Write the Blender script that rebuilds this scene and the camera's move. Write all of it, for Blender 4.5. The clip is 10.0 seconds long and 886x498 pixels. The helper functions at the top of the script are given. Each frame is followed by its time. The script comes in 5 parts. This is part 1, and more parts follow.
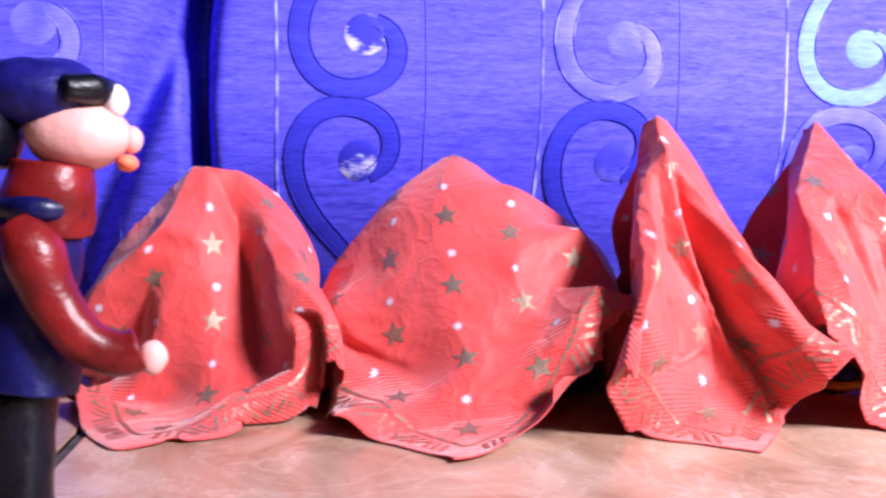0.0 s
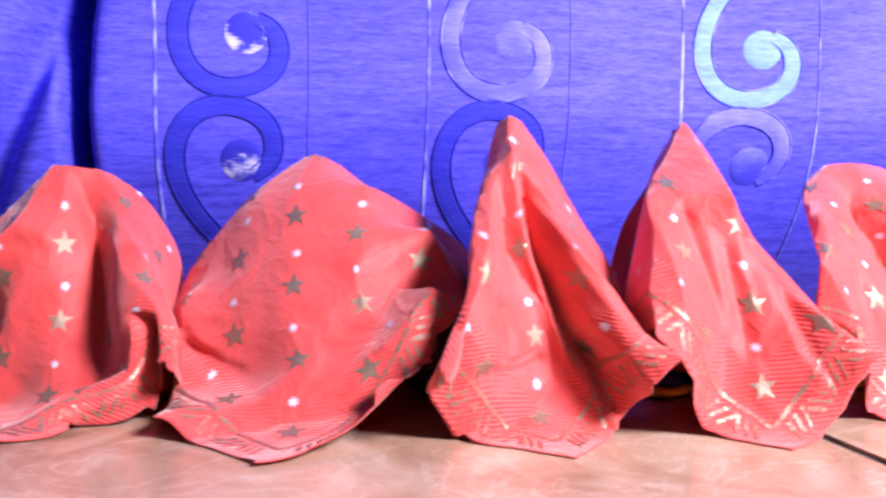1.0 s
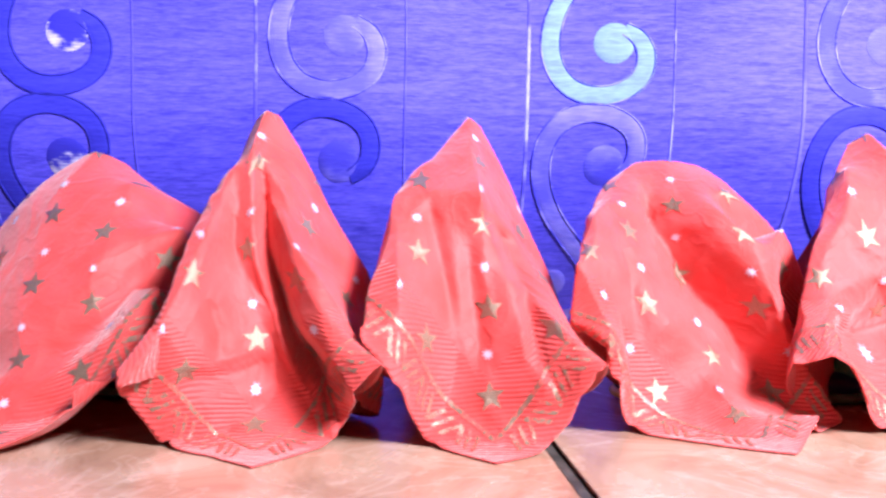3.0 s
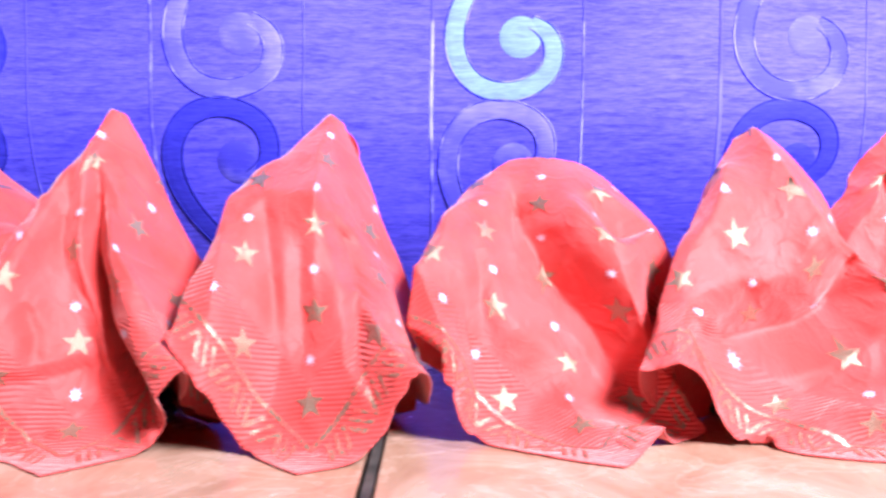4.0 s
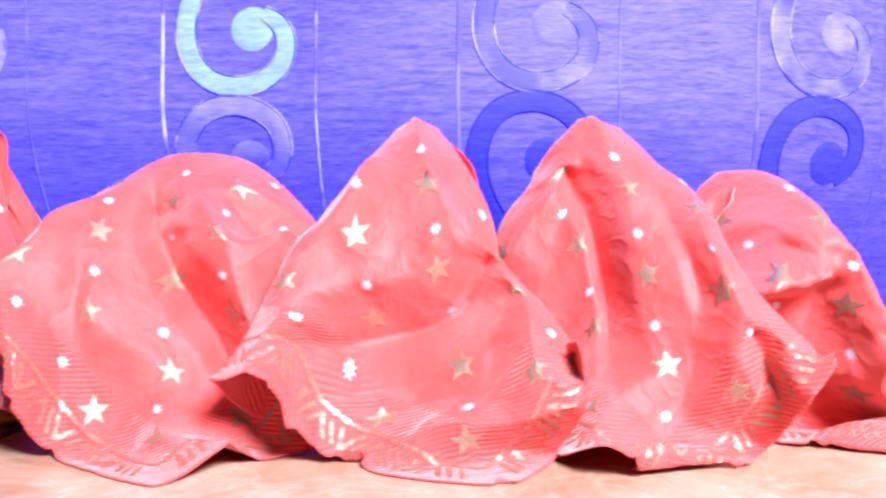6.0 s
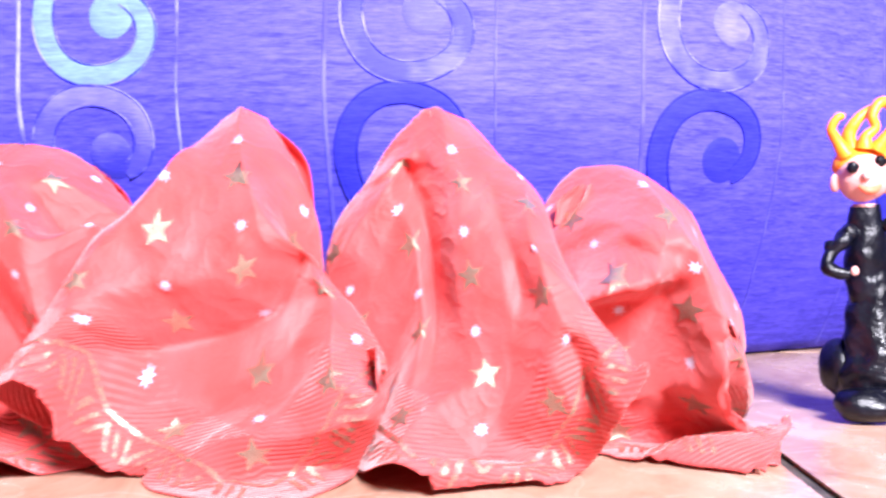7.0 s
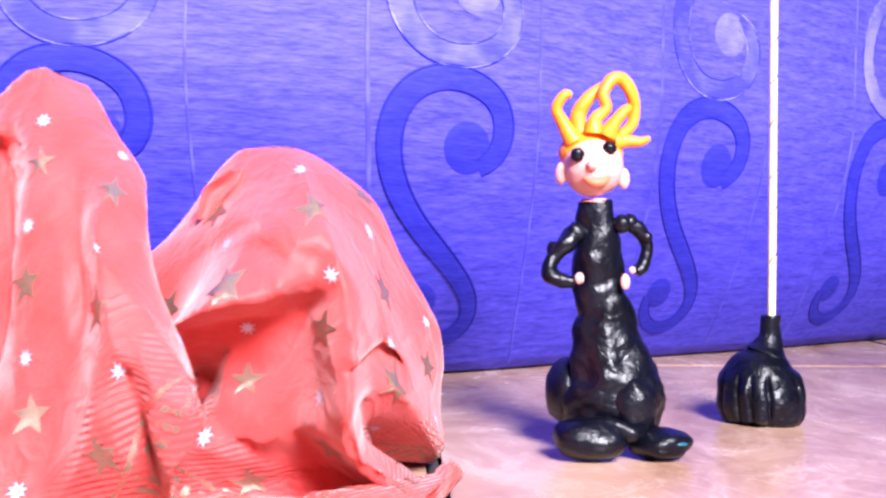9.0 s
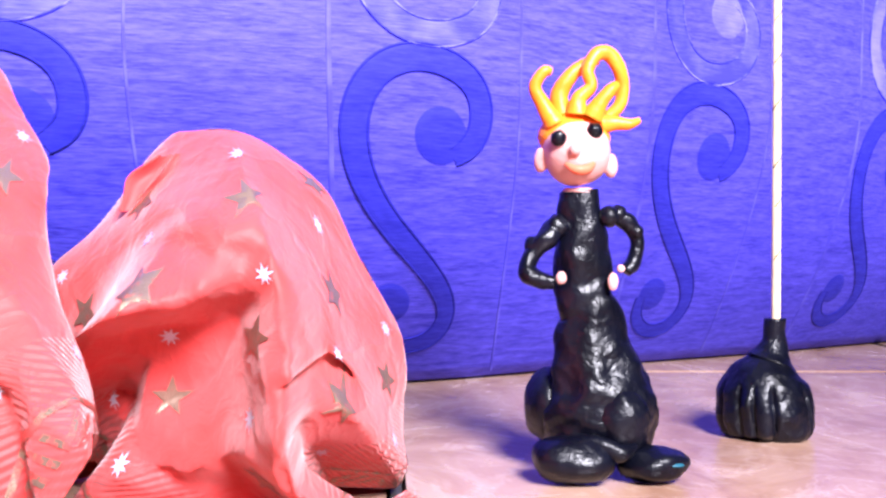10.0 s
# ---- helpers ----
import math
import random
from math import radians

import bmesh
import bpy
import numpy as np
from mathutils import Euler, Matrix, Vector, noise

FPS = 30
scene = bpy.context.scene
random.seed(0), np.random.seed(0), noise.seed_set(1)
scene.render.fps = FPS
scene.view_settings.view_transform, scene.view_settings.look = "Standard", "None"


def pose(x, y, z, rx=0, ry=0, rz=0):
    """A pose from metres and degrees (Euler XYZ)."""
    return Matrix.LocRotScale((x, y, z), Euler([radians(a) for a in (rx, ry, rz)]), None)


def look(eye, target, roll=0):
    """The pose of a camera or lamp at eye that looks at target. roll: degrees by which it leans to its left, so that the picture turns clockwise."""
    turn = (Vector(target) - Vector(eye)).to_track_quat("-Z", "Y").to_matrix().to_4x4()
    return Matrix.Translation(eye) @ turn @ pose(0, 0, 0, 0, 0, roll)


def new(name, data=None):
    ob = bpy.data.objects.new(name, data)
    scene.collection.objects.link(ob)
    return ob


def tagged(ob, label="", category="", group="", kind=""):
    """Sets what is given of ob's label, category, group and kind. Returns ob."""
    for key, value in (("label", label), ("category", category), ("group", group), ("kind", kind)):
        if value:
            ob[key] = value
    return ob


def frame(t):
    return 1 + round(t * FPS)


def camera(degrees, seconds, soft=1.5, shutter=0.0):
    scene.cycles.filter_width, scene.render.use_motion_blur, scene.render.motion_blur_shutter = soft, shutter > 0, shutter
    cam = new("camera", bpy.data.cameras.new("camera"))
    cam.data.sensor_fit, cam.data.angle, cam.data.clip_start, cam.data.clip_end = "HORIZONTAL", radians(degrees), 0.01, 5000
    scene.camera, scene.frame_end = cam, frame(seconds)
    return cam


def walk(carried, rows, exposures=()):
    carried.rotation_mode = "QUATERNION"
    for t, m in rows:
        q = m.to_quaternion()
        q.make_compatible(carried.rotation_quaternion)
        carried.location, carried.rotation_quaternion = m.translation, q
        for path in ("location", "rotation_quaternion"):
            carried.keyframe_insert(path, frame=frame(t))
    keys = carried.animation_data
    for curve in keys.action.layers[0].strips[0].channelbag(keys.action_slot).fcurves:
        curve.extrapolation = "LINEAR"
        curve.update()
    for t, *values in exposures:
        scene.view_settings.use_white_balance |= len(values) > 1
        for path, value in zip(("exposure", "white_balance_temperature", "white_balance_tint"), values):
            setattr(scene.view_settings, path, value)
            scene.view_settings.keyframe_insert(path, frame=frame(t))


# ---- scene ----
cam = camera(48.3, 10.0, soft=2.6, shutter=0.5)
PATH = [
    (0, (-0.071, -0.015, 0.079), (0.228, 1.961, 0.01), -0.1),
    (0.5, (-0.044, -0.017, 0.078), (0.251, 1.96, 0.013), 0.1),
    (1, (-0.006, -0.019, 0.078), (0.273, 1.96, 0.015), 0.2),
    (1.5, (0.028, -0.02, 0.077), (0.288, 1.963, 0.019), 0.2),
    (2, (0.06, -0.02, 0.079), (0.306, 1.964, 0.014), 0.2),
    (2.2, (0.066, -0.019, 0.076), (0.329, 1.963, 0.028), 0.5),
    (3.3, (0.144, -0.014, 0.077), (0.227, 1.983, 0.019), 0.3),
    (3.5, (0.159, -0.01, 0.076), (0.227, 1.988, 0.022), 0.2),
    (4, (0.198, -0.005, 0.076), (0.218, 1.994, 0.026), 0.2),
    (4.5, (0.236, 0.002, 0.075), (0.242, 2.002, 0.03), -0.0),
    (5, (0.272, 0.009, 0.075), (0.252, 2.008, 0.029), -0.1),
    (5.5, (0.31, 0.016, 0.074), (0.271, 2.015, 0.03), -0.0),
    (5.7, (0.329, 0.02, 0.072), (0.252, 2.018, 0.039), -0.2),
    (6.8, (0.398, 0.042, 0.072), (0.308, 2.04, 0.044), -0.0),
    (7, (0.411, 0.051, 0.071), (0.326, 2.049, 0.043), 0.2),
    (7.5, (0.435, 0.061, 0.071), (0.35, 2.059, 0.046), 0.3),
    (8, (0.462, 0.077, 0.071), (0.442, 2.077, 0.045), 0.4),
    (8.5, (0.481, 0.096, 0.071), (0.553, 2.095, 0.043), 0.6),
    (9, (0.491, 0.121, 0.071), (0.602, 2.117, 0.044), 0.7),
    (9.5, (0.498, 0.144, 0.07), (0.618, 2.14, 0.041), 0.7),
    (10, (0.502, 0.157, 0.069), (0.622, 2.153, 0.046), 0.5),
]
EXPOSURES = [(0, 0.34), (2, 0.22), (4.5, 0.29), (5.5, 0.31), (7.0, 0.32), (8.0, 0.2), (9.0, 0.1), (10, 0.06)]
walk(cam, [(t, look(eye, target, roll)) for t, eye, target, roll in PATH], EXPOSURES)


# ---- light: a lamp to the right behind the camera, a weak wide fill added on the left, and a grey room
world = bpy.data.worlds.new("room_air")
world.use_nodes = True
scene.world = world
world.node_tree.nodes["Background"].inputs[0].default_value = (1.0, 0.93, 0.95, 1)
world.node_tree.nodes["Background"].inputs[1].default_value = 0.1


def area_lamp(name, eye, target, size, watts, colour, spread=180):
    data = bpy.data.lights.new(name, "AREA")
    data.shape, data.size, data.energy, data.color = "DISK", size, watts, colour
    data.spread = math.radians(spread)
    ob = new(name, data)
    ob.matrix_world = look(eye, target)
    return ob


area_lamp("key_lamp", (0.8, -0.5, 0.74), (0.43, 0.42, 0.06), 0.38, 29, (0.91, 0.885, 1.0), 120)
area_lamp("room_lamp", (-0.2, -1.0, 0.8), (0.3, 0.42, 0.05), 0.5, 0.8, (0.95, 0.95, 1.0))


# ---- materials
def material(name, colour, rough=0.6, metal=0.0):
    m = bpy.data.materials.new(name)
    m.use_nodes = True
    b = m.node_tree.nodes["Principled BSDF"]
    b.inputs["Base Color"].default_value = (*colour, 1)
    b.inputs["Roughness"].default_value = rough
    b.inputs["Metallic"].default_value = metal
    return m, m.node_tree, b


def node(tree, kind, **values):
    n = tree.nodes.new(kind)
    for k, v in values.items():
        n.inputs[k.replace("_", " ")].default_value = v
    return n


def noise_mix(tree, vector, scale, detail, dark, light, low=0.35, high=0.65):
    """A colour that goes from dark to light by noise."""
    n = node(tree, "ShaderNodeTexNoise", Scale=scale, Detail=detail)
    if vector:
        tree.links.new(vector, n.inputs["Vector"])
    r = tree.nodes.new("ShaderNodeValToRGB")
    r.color_ramp.elements[0].position, r.color_ramp.elements[1].position = low, high
    r.color_ramp.elements[0].color, r.color_ramp.elements[1].color = (*dark, 1), (*light, 1)
    tree.links.new(n.outputs["Fac"], r.inputs["Fac"])
    return r.outputs["Color"], n.outputs["Fac"]


def bump(tree, shader, height, strength, distance, under=None):
    b = node(tree, "ShaderNodeBump", Strength=strength, Distance=distance)
    tree.links.new(height, b.inputs["Height"])
    if under:
        tree.links.new(under.outputs["Normal"], b.inputs["Normal"])
    tree.links.new(b.outputs["Normal"], shader.inputs["Normal"])
    return b


def maths(tree, op, a, b=0.0, c=0.0):
    n = tree.nodes.new("ShaderNodeMath")
    n.operation = op
    for i, v in enumerate((a, b, c)):
        if isinstance(v, (int, float)):
            n.inputs[i].default_value = v
        else:
            tree.links.new(v, n.inputs[i])
    return n.outputs[0]


def paper_material():
    m, tree, b = material("red_tissue_paper", (0.66, 0.055, 0.055), 0.64)
    uv = tree.nodes.new("ShaderNodeUVMap").outputs["UV"]
    colour, _ = noise_mix(tree, uv, 60.0, 6.0, (0.64, 0.045, 0.042), (0.74, 0.068, 0.07))
    tree.links.new(colour, b.inputs["Base Color"])
    sep = tree.nodes.new("ShaderNodeSeparateXYZ")
    tree.links.new(uv, sep.inputs[0])
    # pressed ripples near the hems; UV runs in metres along the two hems
    x, y = sep.outputs[0], sep.outputs[1]
    wave = maths(tree, "SINE", maths(tree, "MULTIPLY", maths(tree, "ADD", x, y), 2600.0))
    near = maths(tree, "MINIMUM", maths(tree, "MINIMUM", x, y), maths(tree, "MINIMUM", maths(tree, "SUBTRACT", 0.24, x), maths(tree, "SUBTRACT", 0.24, y)))
    mask = maths(tree, "LESS_THAN", near, 0.03)
    ripple = maths(tree, "MULTIPLY", wave, mask)
    # crumples: thin creases where noise crosses its middle, at two sizes
    heights = []
    for scale, detail in ((20.0, 2.0), (62.0, 2.0), (170.0, 3.0)):
        fold = node(tree, "ShaderNodeTexNoise", Scale=scale, Detail=detail, Distortion=0.5)
        tree.links.new(uv, fold.inputs["Vector"])
        ridge = maths(tree, "ABSOLUTE", maths(tree, "SUBTRACT", fold.outputs["Fac"], 0.5))
        heights.append(maths(tree, "MINIMUM", ridge, 0.09))
    crumple = maths(tree, "MULTIPLY_ADD", heights[2], 0.16, maths(tree, "MULTIPLY_ADD", heights[1], 0.45, heights[0]))
    fibre = node(tree, "ShaderNodeTexNoise", Scale=900.0, Detail=3.0)
    tree.links.new(uv, fibre.inputs["Vector"])
    first = bump(tree, b, crumple, 0.4, 0.0135)
    second = bump(tree, b, ripple, 0.55, 0.0003, first)
    bump(tree, b, fibre.outputs["Fac"], 0.25, 0.0002, second)
    b.inputs["Specular IOR Level"].default_value = 0.5
    b.inputs["Sheen Weight"].default_value = 0.33
    # thin tissue lets some red light through
    through_light = node(tree, "ShaderNodeBsdfTranslucent", Color=(0.8, 0.02, 0.012, 1))
    both = node(tree, "ShaderNodeMixShader", Fac=0.17)
    tree.links.new(b.outputs[0], both.inputs[1])
    tree.links.new(through_light.outputs[0], both.inputs[2])
    tree.links.new(both.outputs[0], tree.nodes["Material Output"].inputs["Surface"])
    return m


def gold_material(name, breakup):
    """Metallic print; small flecks of paper red paint in how the ripples break its glints."""
    m, tree, b = material(name, (0.42, 0.3, 0.2), 0.4, 0.6)
    colour, fac = noise_mix(tree, None, 160.0, 4.0, (0.22, 0.14, 0.1), (0.38, 0.27, 0.21))
    geo = tree.nodes.new("ShaderNodeTexCoord").outputs["Object"]
    fleck = node(tree, "ShaderNodeTexNoise", Scale=520.0, Detail=3.0)
    tree.links.new(geo, fleck.inputs["Vector"])
    dulled = maths(tree, "MULTIPLY", maths(tree, "SUBTRACT", fleck.outputs["Fac"], 0.62 - 0.16 * breakup), 9.0)
    dulled = maths(tree, "MINIMUM", maths(tree, "MAXIMUM", dulled, 0.0), 0.35 + 0.5 * breakup)
    mix = tree.nodes.new("ShaderNodeMix")
    mix.data_type = "RGBA"
    mix.inputs[7].default_value = (0.6, 0.06, 0.062, 1)
    tree.links.new(dulled, mix.inputs[0])
    tree.links.new(colour, mix.inputs[6])
    tree.links.new(mix.outputs[2], b.inputs["Base Color"])
    tree.links.new(maths(tree, "MULTIPLY", maths(tree, "SUBTRACT", 1.0, dulled), 0.6), b.inputs["Metallic"])
    b.inputs["Specular IOR Level"].default_value = 0.3
    bump(tree, b, fac, 0.3, 0.0004)
    return m


def cloth_material(name, dark, light, rough, weave=0.28):
    m, tree, b = material(name, light, rough)
    geo = tree.nodes.new("ShaderNodeTexCoord").outputs["Object"]
    stretch = tree.nodes.new("ShaderNodeMapping")
    stretch.inputs["Scale"].default_value = (150.0, 150.0, 1500.0)
    tree.links.new(geo, stretch.inputs["Vector"])
    broad = tree.nodes.new("ShaderNodeMapping")
    broad.inputs["Scale"].default_value = (40.0, 40.0, 420.0)
    tree.links.new(geo, broad.inputs["Vector"])
    slub = node(tree, "ShaderNodeTexNoise", Scale=1.0, Detail=3.0)
    tree.links.new(broad.outputs["Vector"], slub.inputs["Vector"])
    thread = node(tree, "ShaderNodeTexNoise", Scale=1.0, Detail=4.0, Roughness=0.65)
    tree.links.new(stretch.outputs["Vector"], thread.inputs["Vector"])
    fac = maths(tree, "MULTIPLY_ADD", slub.outputs["Fac"], 0.35, maths(tree, "MULTIPLY", thread.outputs["Fac"], 0.65))
    ramp = tree.nodes.new("ShaderNodeValToRGB")
    ramp.color_ramp.elements[0].position, ramp.color_ramp.elements[1].position = 0.36, 0.64
    ramp.color_ramp.elements[0].color, ramp.color_ramp.elements[1].color = (*dark, 1), (*light, 1)
    tree.links.new(fac, ramp.inputs["Fac"])
    tree.links.new(ramp.outputs["Color"], b.inputs["Base Color"])
    bump(tree, b, fac, weave, 0.0006)
    b.inputs["Specular IOR Level"].default_value = 0.17
    return m


def stitch_material(name, light):
    """Silver stitches that come and go along a blue thread."""
    m, tree, b = material(name, (0.1, 0.1, 0.6), 0.65)
    b.inputs["Specular IOR Level"].default_value = 0.12
    geo = tree.nodes.new("ShaderNodeTexCoord").outputs["Object"]
    stretch = tree.nodes.new("ShaderNodeMapping")
    stretch.inputs["Scale"].default_value = (9.0, 9.0, 70.0)
    tree.links.new(geo, stretch.inputs["Vector"])
    colour, _ = noise_mix(tree, stretch.outputs["Vector"], 1.0, 5.0, (0.07, 0.06, 0.62), light, 0.42, 0.62)
    tree.links.new(colour, b.inputs["Base Color"])
    return m


def patchy_material(name, dark, light, low=0.42, high=0.62, scale=38.0):
    """Scroll threads turning from blue to silver in patches, which put satin sheen into the colour."""
    m, tree, b = material(name, dark, 0.55)
    b.inputs["Specular IOR Level"].default_value = 0.15
    geo = tree.nodes.new("ShaderNodeTexCoord").outputs["Object"]
    stretch = tree.nodes.new("ShaderNodeMapping")
    stretch.inputs["Scale"].default_value = (130.0, 130.0, 1500.0)
    tree.links.new(geo, stretch.inputs["Vector"])
    weave = node(tree, "ShaderNodeTexNoise", Scale=1.0, Detail=4.0)
    tree.links.new(stretch.outputs["Vector"], weave.inputs["Vector"])
    patch = node(tree, "ShaderNodeTexNoise", Scale=scale, Detail=3.0)
    tree.links.new(geo, patch.inputs["Vector"])
    fac = maths(tree, "MULTIPLY_ADD", weave.outputs["Fac"], 0.35, maths(tree, "MULTIPLY_ADD", patch.outputs["Fac"], 1.0, -0.175))
    ramp = tree.nodes.new("ShaderNodeValToRGB")
    ramp.color_ramp.elements[0].position, ramp.color_ramp.elements[1].position = low, high
    ramp.color_ramp.elements[0].color, ramp.color_ramp.elements[1].color = (*dark, 1), (*light, 1)
    tree.links.new(fac, ramp.inputs["Fac"])
    tree.links.new(ramp.outputs["Color"], b.inputs["Base Color"])
    bump(tree, b, weave.outputs["Fac"], 0.5, 0.0006)
    return m


def clay_material(name, colour, rough=0.38, vary=0.35, gloss=0.3, dents=0.26):
    m, tree, b = material(name, colour, rough)
    geo = tree.nodes.new("ShaderNodeTexCoord").outputs["Object"]
    dark = tuple(c * (1 - vary) for c in colour)
    light = tuple(min(1, c * (1 + vary) + 0.001) for c in colour)
    col, _ = noise_mix(tree, geo, 90.0, 4.0, dark, light)
    tree.links.new(col, b.inputs["Base Color"])
    dent = node(tree, "ShaderNodeTexNoise", Scale=85.0, Detail=3.0, Distortion=0.4)
    tree.links.new(geo, dent.inputs["Vector"])
    scratch = node(tree, "ShaderNodeTexNoise", Scale=260.0, Detail=3.0, Distortion=1.5)
    tree.links.new(geo, scratch.inputs["Vector"])
    print_lines = node(tree, "ShaderNodeTexNoise", Scale=1400.0, Detail=2.0)
    tree.links.new(geo, print_lines.inputs["Vector"])
    first = bump(tree, b, maths(tree, "MULTIPLY_ADD", scratch.outputs["Fac"], 0.22, dent.outputs["Fac"]), dents, 0.0034)
    bump(tree, b, print_lines.outputs["Fac"], 0.2, 0.0003, first)
    b.inputs["Specular IOR Level"].default_value = gloss
    return m


def tile_material():
    m, tree, b = material("glazed_terracotta_tile", (0.45, 0.24, 0.15), 0.28)
    geo = tree.nodes.new("ShaderNodeNewGeometry").outputs["Position"]
    stretch = tree.nodes.new("ShaderNodeMapping")
    stretch.inputs["Scale"].default_value = (1.5, 1.0, 1.0)
    stretch.inputs["Rotation"].default_value = (0, 0, 0.5)
    tree.links.new(geo, stretch.inputs["Vector"])
    big = node(tree, "ShaderNodeTexNoise", Scale=13.0, Detail=9.0, Roughness=0.66, Distortion=0.9)
    tree.links.new(stretch.outputs["Vector"], big.inputs["Vector"])
    ramp = tree.nodes.new("ShaderNodeValToRGB")
    for p, c in ((0.3, (0.28, 0.145, 0.095)), (0.47, (0.4, 0.235, 0.165)), (0.6, (0.48, 0.31, 0.235)), (0.72, (0.56, 0.41, 0.34))):
        el = ramp.color_ramp.elements.new(p)
        el.color = (*c, 1)
    ramp.color_ramp.elements.remove(ramp.color_ramp.elements[0])
    ramp.color_ramp.elements.remove(ramp.color_ramp.elements[-1])
    tree.links.new(big.outputs["Fac"], ramp.inputs["Fac"])
    # pale veins where a slower noise crosses its middle
    slow = node(tree, "ShaderNodeTexNoise", Scale=17.0, Detail=5.0, Roughness=0.6, Distortion=1.4)
    tree.links.new(geo, slow.inputs["Vector"])
    line = maths(tree, "SUBTRACT", 1.0, maths(tree, "MULTIPLY", maths(tree, "ABSOLUTE", maths(tree, "SUBTRACT", slow.outputs["Fac"], 0.5)), 45.0))
    vein = maths(tree, "MULTIPLY", maths(tree, "MULTIPLY", maths(tree, "MAXIMUM", line, 0.0), big.outputs["Fac"]), 0.42)
    veined = tree.nodes.new("ShaderNodeMix")
    veined.data_type = "RGBA"
    veined.inputs[7].default_value = (0.72, 0.58, 0.5, 1)
    tree.links.new(vein, veined.inputs[0])
    tree.links.new(ramp.outputs["Color"], veined.inputs[6])
    tree.links.new(veined.outputs[2], b.inputs["Base Color"])
    tree.links.new(maths(tree, "MULTIPLY_ADD", big.outputs["Fac"], 0.3, 0.1), b.inputs["Roughness"])
    b.inputs["Specular IOR Level"].default_value = 0.36
    bump(tree, b, big.outputs["Fac"], 0.25, 0.002)
    return m


RED_PAPER = paper_material()
GOLD = gold_material("gold_print", 0.2)
HEM_GOLD = gold_material("worn_gold_hem_print", 1.0)
WHITE_INK = material("white_ink", (0.55, 0.47, 0.6), 0.5)[0]
COVER = cloth_material("blue_woven_cover", (0.035, 0.03, 0.47), (0.115, 0.1, 0.86), 0.65, 0.4)
# the patchy threads carry satin highlights as colour
PATCHY_SCROLL = patchy_material("patchy_satin_scroll", (0.05, 0.046, 0.54), (0.15, 0.14, 0.72), 0.45, 0.7)
HIGHLIGHT_SCROLL = patchy_material("silver_flecked_scroll", (0.03, 0.028, 0.44), (0.6, 0.58, 0.85), 0.5, 0.66, 60.0)
SCROLL_EDGE = cloth_material("dark_scroll_edging", (0.012, 0.012, 0.25), (0.03, 0.03, 0.45), 0.7)
PALE_EDGE = patchy_material("pale_scroll_edging", (0.04, 0.037, 0.48), (0.24, 0.225, 0.8), 0.45, 0.65, 70.0)
SCROLL = cloth_material("blue_satin_scroll", (0.018, 0.018, 0.38), (0.042, 0.043, 0.59), 0.7)
PALE_SCROLL = patchy_material("pale_satin_scroll", (0.085, 0.078, 0.6), (0.22, 0.2, 0.78), 0.4, 0.68, 30.0)
# light cyan colour paints in the sheen on the brightest scroll
SHEEN_SCROLL = cloth_material("silvery_satin_scroll", (0.11, 0.17, 0.6), (0.2, 0.33, 0.7), 0.6)
STITCH = stitch_material("silver_stitch", (0.3, 0.3, 0.8))
FAINT_STITCH = stitch_material("faint_blue_stitch", (0.13, 0.12, 0.74))
TILE = tile_material()
GROUT = clay_material("dark_grout", (0.05, 0.042, 0.04), 0.8)
BLACK_CLAY = clay_material("black_plasticine", (0.0016, 0.002, 0.0065), 0.32, gloss=0.29, dents=0.42)
NAVY_CLAY = clay_material("navy_plasticine", (0.003, 0.003, 0.055), 0.36)
CAP_CLAY = clay_material("blue_plasticine", (0.007, 0.006, 0.12), 0.4)
RED_CLAY = clay_material("dark_red_plasticine", (0.14, 0.006, 0.007), 0.35)
SKIN_CLAY = clay_material("pink_plasticine", (0.66, 0.33, 0.31), 0.45, 0.08)
ORANGE_CLAY = clay_material("orange_plasticine", (0.86, 0.24, 0.018), 0.38, 0.15)
LIP_CLAY = clay_material("coral_plasticine", (0.8, 0.17, 0.09), 0.4, 0.1)
YELLOW_CLAY = clay_material("yellow_plasticine", (0.75, 0.62, 0.04), 0.4)
WHITE_CLAY = clay_material("white_plasticine", (0.7, 0.66, 0.68), 0.4, 0.05)
GREEN_CLAY = clay_material("green_plasticine", (0.06, 0.3, 0.2), 0.4)
DULL_CLAY = clay_material("brown_grey_plasticine", (0.09, 0.075, 0.07), 0.4)
TEAL_CLAY = clay_material("teal_plasticine", (0.012, 0.08, 0.12), 0.4)
BAMBOO = clay_material("bamboo", (0.75, 0.58, 0.36), 0.5, 0.12)
WALL_PAINT = clay_material("pale_wall_paint", (0.22, 0.215, 0.22), 0.8, 0.05)


# ---- helpers for meshes
def mesh_object(name, verts, faces, mats, parent=None, smooth=True, mat_ids=None, label=""):
    me = bpy.data.meshes.new(name)
    me.from_pydata([tuple(map(float, v)) for v in verts], [], faces)
    for m in mats if isinstance(mats, (list, tuple)) else [mats]:
        me.materials.append(m)
    if mat_ids is not None:
        me.polygons.foreach_set("material_index", list(mat_ids))
    me.polygons.foreach_set("use_smooth", [smooth] * len(me.polygons))
    me.update()
    ob = new(name, me)
    if parent:
        ob.parent = parent
        ob.matrix_parent_inverse = parent.matrix_world.inverted()
    if label:
        ob["label"] = label
    return ob


def grid_faces(n, m, base=0, flip=False):
    out = []
    for i in range(n - 1):
        for j in range(m - 1):
            a, b_, c, d = base + i * m + j, base + i * m + j + 1, base + (i + 1) * m + j + 1, base + (i + 1) * m + j
            out.append((a, d, c, b_) if flip else (a, b_, c, d))
    return out


